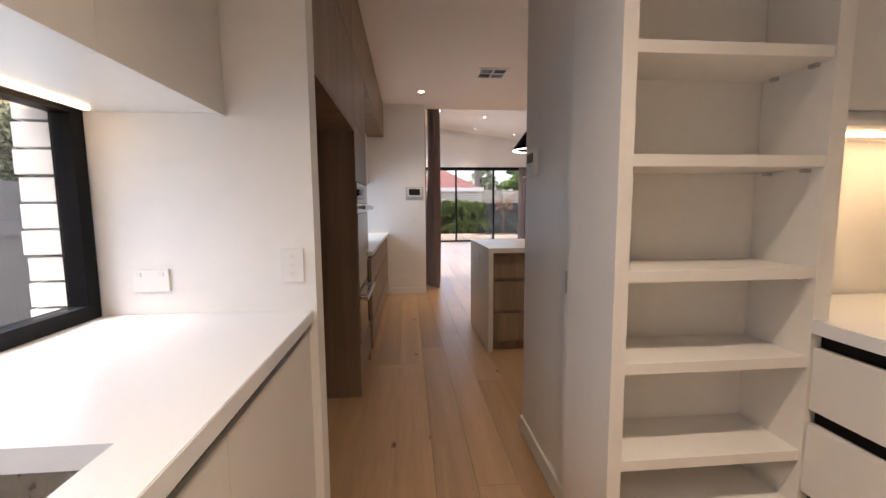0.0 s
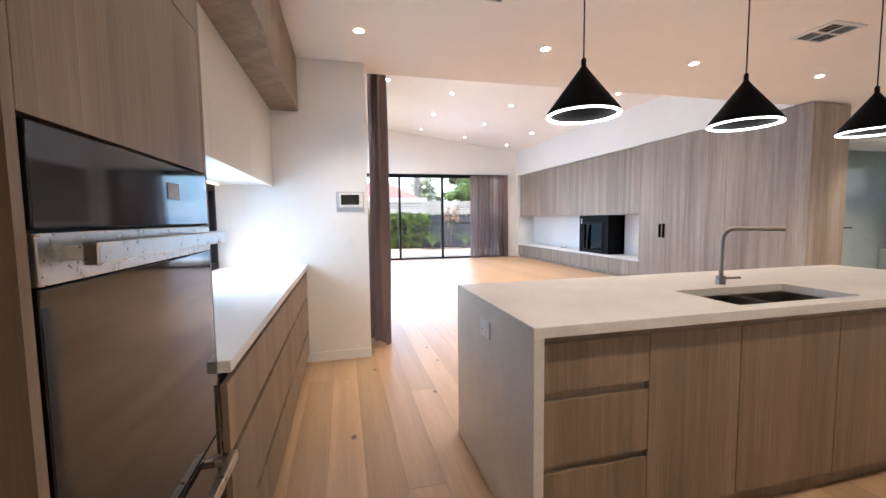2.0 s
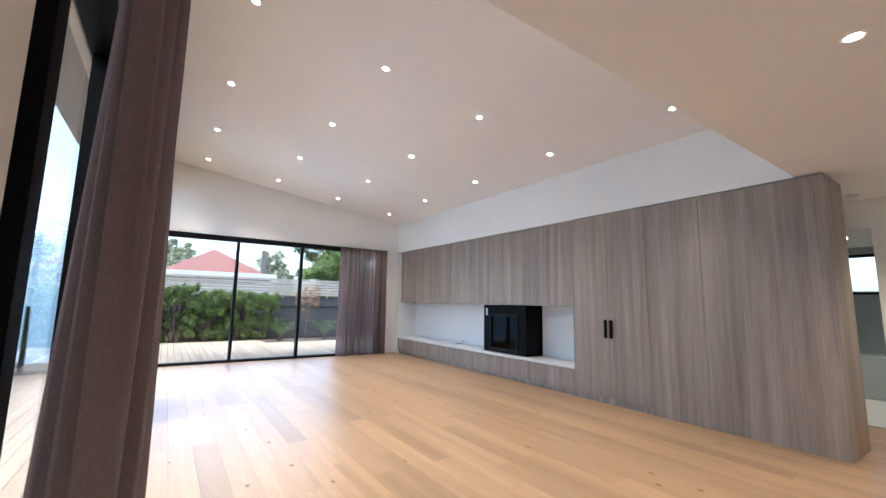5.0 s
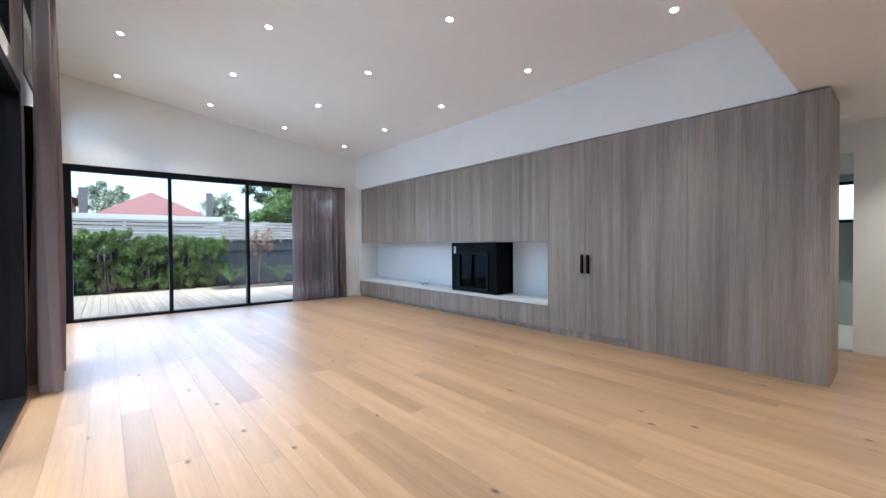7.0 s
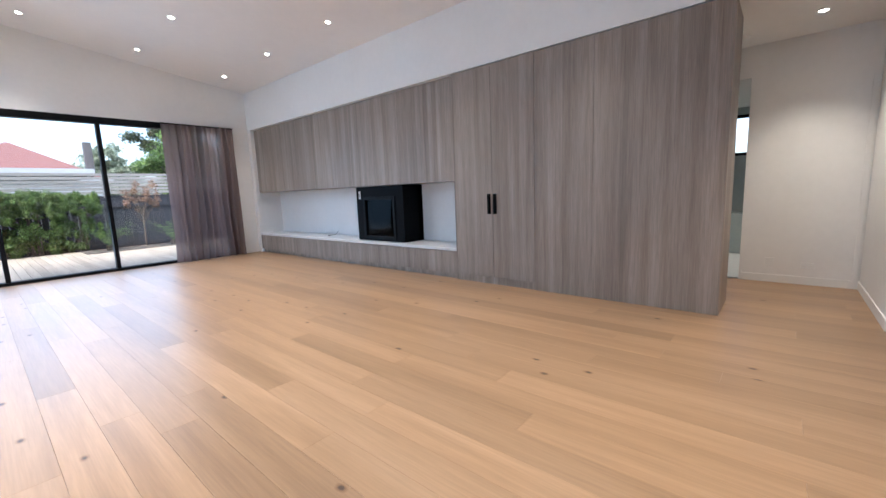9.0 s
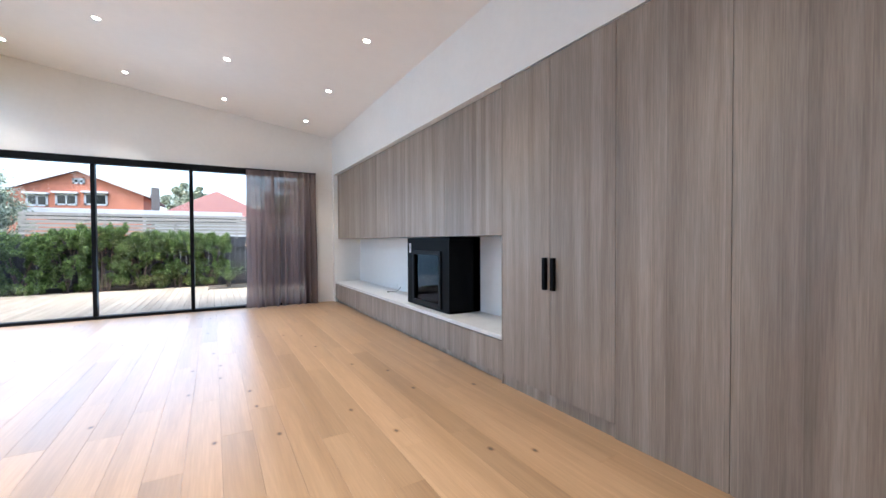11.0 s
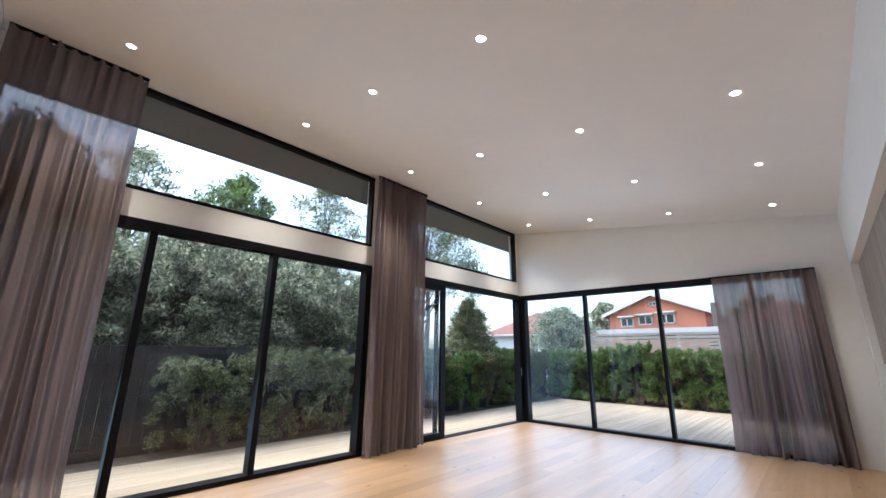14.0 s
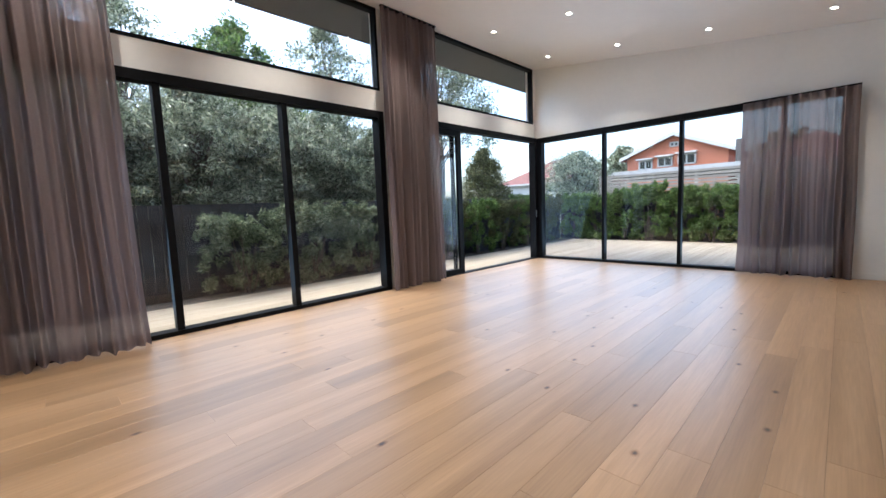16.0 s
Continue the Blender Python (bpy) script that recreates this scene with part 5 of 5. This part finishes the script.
def house(name, x0, x1, y0, y1, eave, ridge, wall_mat, label, gable=True, windows=(), hip=False):
    cx = (x0 + x1) / 2
    h = thing(name, (cx, y0, -0.4), label, "house")
    if gable:
        bm = bmesh.new()
        pts = [(x0, -0.4), (x1, -0.4), (x1, eave), (cx, ridge), (x0, eave)]
        f0 = [bm.verts.new((px, y0, pz)) for px, pz in pts]
        f1 = [bm.verts.new((px, y1, pz)) for px, pz in pts]
        bm.faces.new(f0)
        bm.faces.new(f1[::-1])
        for i in range(5):
            bm.faces.new((f0[i], f0[(i + 1) % 5], f1[(i + 1) % 5], f1[i]))
        part("wall", bm, wall_mat, h)
        bm = bmesh.new()
        k = (ridge - eave) / (cx - x0)
        for sg, xe in ((-1, x0 - 0.5), (1, x1 + 0.5)):
            ze = eave - 0.5 * k
            v = [bm.verts.new(q) for q in ((cx, y0 - 0.5, ridge + 0.03), (xe, y0 - 0.5, ze + 0.03), (xe, y1, ze + 0.03), (cx, y1, ridge + 0.03), (cx, y0 - 0.5, ridge + 0.25), (xe, y0 - 0.5, ze + 0.25), (xe, y1, ze + 0.25), (cx, y1, ridge + 0.25))]
            for q in ((3, 2, 1, 0), (4, 5, 6, 7), (0, 1, 5, 4), (1, 2, 6, 5), (2, 3, 7, 6), (3, 0, 4, 7)):
                bm.faces.new([v[i] for i in q])
        part("roof", bm, ROOFRED, h)
        bm = bmesh.new()
        for sg, xe in ((-1, x0 - 0.5), (1, x1 + 0.5)):
            ze = eave - 0.5 * k
            v = [bm.verts.new(q) for q in ((cx, y0 - 0.54, ridge - 0.02), (xe, y0 - 0.54, ze - 0.02), (xe, y0 - 0.51, ze - 0.02), (cx, y0 - 0.51, ridge - 0.02), (cx, y0 - 0.54, ridge + 0.27), (xe, y0 - 0.54, ze + 0.27), (xe, y0 - 0.51, ze + 0.27), (cx, y0 - 0.51, ridge + 0.27))]
            for q in ((3, 2, 1, 0), (4, 5, 6, 7), (0, 1, 5, 4), (1, 2, 6, 5), (2, 3, 7, 6), (3, 0, 4, 7)):
                bm.faces.new([v[i] for i in q])
        part("barge_board", bm, TRIMWHITE, h, "white barge board")
    else:
        part("wall", box(x0, y0, -0.4, x1, y1, eave), wall_mat, h)
        bm = bmesh.new()
        e = 0.5
        in_x, cy = min((x1 - x0), (y1 - y0)) / 2, (y0 + y1) / 2
        b = [bm.verts.new(q) for q in ((x0 - e, y0 - e, eave), (x1 + e, y0 - e, eave), (x1 + e, y1 + e, eave), (x0 - e, y1 + e, eave))]
        r0, r1 = bm.verts.new((x0 + in_x, cy, ridge)), bm.verts.new((x1 - in_x, cy, ridge + 0.001))
        bm.faces.new((b[0], b[1], r1, r0))
        bm.faces.new((b[1], b[2], r1))
        bm.faces.new((b[2], b[3], r0, r1))
        bm.faces.new((b[3], b[0], r0))
        bm.faces.new(b[::-1])
        part("roof", bm, ROOFRED, h)
        part("gutter", box(x0 - e - 0.1, y0 - e - 0.12, eave - 0.12, x1 + e + 0.1, y0 - e, eave + 0.03), TRIMWHITE, h, "white gutter")
    for wx, wz, ww, wh in windows:
        w = part("window", boxes((wx - ww / 2, y0 - 0.06, wz - wh / 2, wx + ww / 2, y0 - 0.005, wz - wh / 2 + 0.12), (wx - ww / 2, y0 - 0.06, wz + wh / 2 - 0.12, wx + ww / 2, y0 - 0.005, wz + wh / 2), (wx - ww / 2, y0 - 0.06, wz - wh / 2, wx - ww / 2 + 0.12, y0 - 0.005, wz + wh / 2), (wx + ww / 2 - 0.12, y0 - 0.06, wz - wh / 2, wx + ww / 2, y0 - 0.005, wz + wh / 2), (wx - 0.05, y0 - 0.06, wz - wh / 2, wx + 0.05, y0 - 0.005, wz + wh / 2)), TRIMWHITE, h, "white window frame")
        part("pane", box(wx - ww / 2 + 0.1, y0 - 0.03, wz - wh / 2 + 0.1, wx + ww / 2 - 0.1, y0 - 0.004, wz + wh / 2 - 0.1), SCREEN, w)
        part("awning", box(wx - ww / 2 - 0.1, y0 - 0.5, wz + wh / 2, wx + ww / 2 + 0.1, y0 - 0.005, wz + wh / 2 + 0.12), TRIMWHITE, w, "white window hood") if wh > 0.7 else None
    return h


house("orange_house", -8.7, -1.1, 45.0, 56.0, 4.95, 6.5, BRICKORANGE, "orange two-storey gabled house beyond the back fence", True,
      ((-7.15, 4.3, 1.15, 0.85), (-5.6, 4.42, 1.2, 0.85), (-3.95, 4.5, 1.35, 0.9), (-4.9, 5.8, 0.7, 0.42)))
hr = house("red_roof_house", -0.2, 8.0, 43.0, 51.0, 3.0, 5.75, TRIMWHITE, "house with a red tiled hip roof and chimneys", False)
part("chimney", box(-0.5, 44.0, 2.5, 0.0, 44.5, 5.5), CHIMNEY, hr, "tall brick chimney")
part("chimney", box(7.5, 44.2, 3.0, 7.95, 44.7, 5.7), CHIMNEY, hr, "tall brick chimney")
tree(1.2, 62.0, 8.6, 3.5, 61, OLIVELEAF, "distant pale green tree behind the roof", 14000, 0.3)
tree(11.5, 60.0, 7.4, 4.0, 62, OLIVELEAF, "distant pale green tree behind the roof", 14000, 0.3)
tree(-14.0, 58.0, 8.0, 4.0, 63, OLIVELEAF, "distant pale green tree beyond the houses", 14000, 0.3)
house("far_house", -22.0, -12.0, 44.0, 52.0, 3.4, 6.0, TRIMWHITE, "distant house with a red tiled roof", False)
shed = thing("carport", (0, 25.0, -0.4), "low flat roofed carport with white fascia", "carport")
part("roof", box(-2.0, 24.0, 2.20, 4.6, 29.0, 2.30), SOFFIT, shed)
part("fascia", box(-2.0, 23.95, 2.22, 4.6, 23.99, 2.44), TRIMWHITE, shed, "white fascia board")
for px in (-1.8, 1.4, 4.4):
    part("post", box(px, 24.1, -0.4, px + 0.1, 24.2, 2.2), TRIMWHITE, shed)
house("side_house", -16.0, -9.0, -4.0, 4.0, 3.0, 5.0, WHITEBRICK, "neighbouring house with red tiled roof", False)


# ---- floorboards and deck boards ----
def boards(parent, x0, y0, x1, y1, width, length, z, thick, material, seed, gap=0.0007, name="floorboard", along=1, skip=None):
    """Staggered boards laid in rows; alike lengths share one mesh."""
    rng = random.Random(seed)
    cache = {}
    rows = int(math.ceil((x1 - x0) / width - 1e-6))
    for r in range(rows):
        a = x0 + r * width
        w = min(width, x1 - a)
        s = y0 - rng.choice((0.0, 0.35, 0.7, 1.05, 1.4, 1.75)) * length / 2.1
        while s < y1:
            e = min(s + length, y1)
            b = max(s, y0)
            s += length
            if e - b < 0.02 or (skip and skip(a, b, a + w, e)):
                continue
            key = (round(w, 3), round(e - b, 3))
            if key not in cache:
                bm = bmesh.new()
                h, c = thick, 0.0007
                L, wd = e - b - gap, w - gap
                lo = [bm.verts.new(q) for q in ((0, 0, -h), (wd, 0, -h), (wd, L, -h), (0, L, -h))]
                mi = [bm.verts.new(q) for q in ((0, 0, -c), (wd, 0, -c), (wd, L, -c), (0, L, -c))]
                hi = [bm.verts.new(q) for q in ((c, c, 0), (wd - c, c, 0), (wd - c, L - c, 0), (c, L - c, 0))]
                bm.faces.new(hi)
                for p1, p2 in ((lo, mi), (mi, hi)):
                    for i in range(4):
                        bm.faces.new((p1[i], p1[(i + 1) % 4], p2[(i + 1) % 4], p2[i]))
                cache[key] = to_mesh(name, bm, material)
            ob = new(name, cache[key])
            ob.parent = parent
            ob.location = (a, b, z)


boards(FLOOR, -0.93, -1.7, 0.21, 6.30, 0.19, 2.2, 0.0, 0.02, OAK, 11)
boards(FLOOR, 0.21, -1.7, 7.63, 14.99, 0.19, 2.2, 0.0, 0.02, OAK, 12, skip=lambda a, b, c, e: (a > 5.95 and b > 7.3) or (a > 2.0 and e < 2.25) or (a > 6.05 and e < 5.0))
boards(DECK, -1.62, 5.0, 0.10, 20.45, 0.14, 5.2, -0.06, 0.024, DECKWOOD, 13, gap=0.006, name="deck_board")
boards(DECK, 0.10, 15.16, 8.0, 20.45, 0.14, 5.29, -0.06, 0.024, DECKWOOD, 14, gap=0.006, name="deck_board")
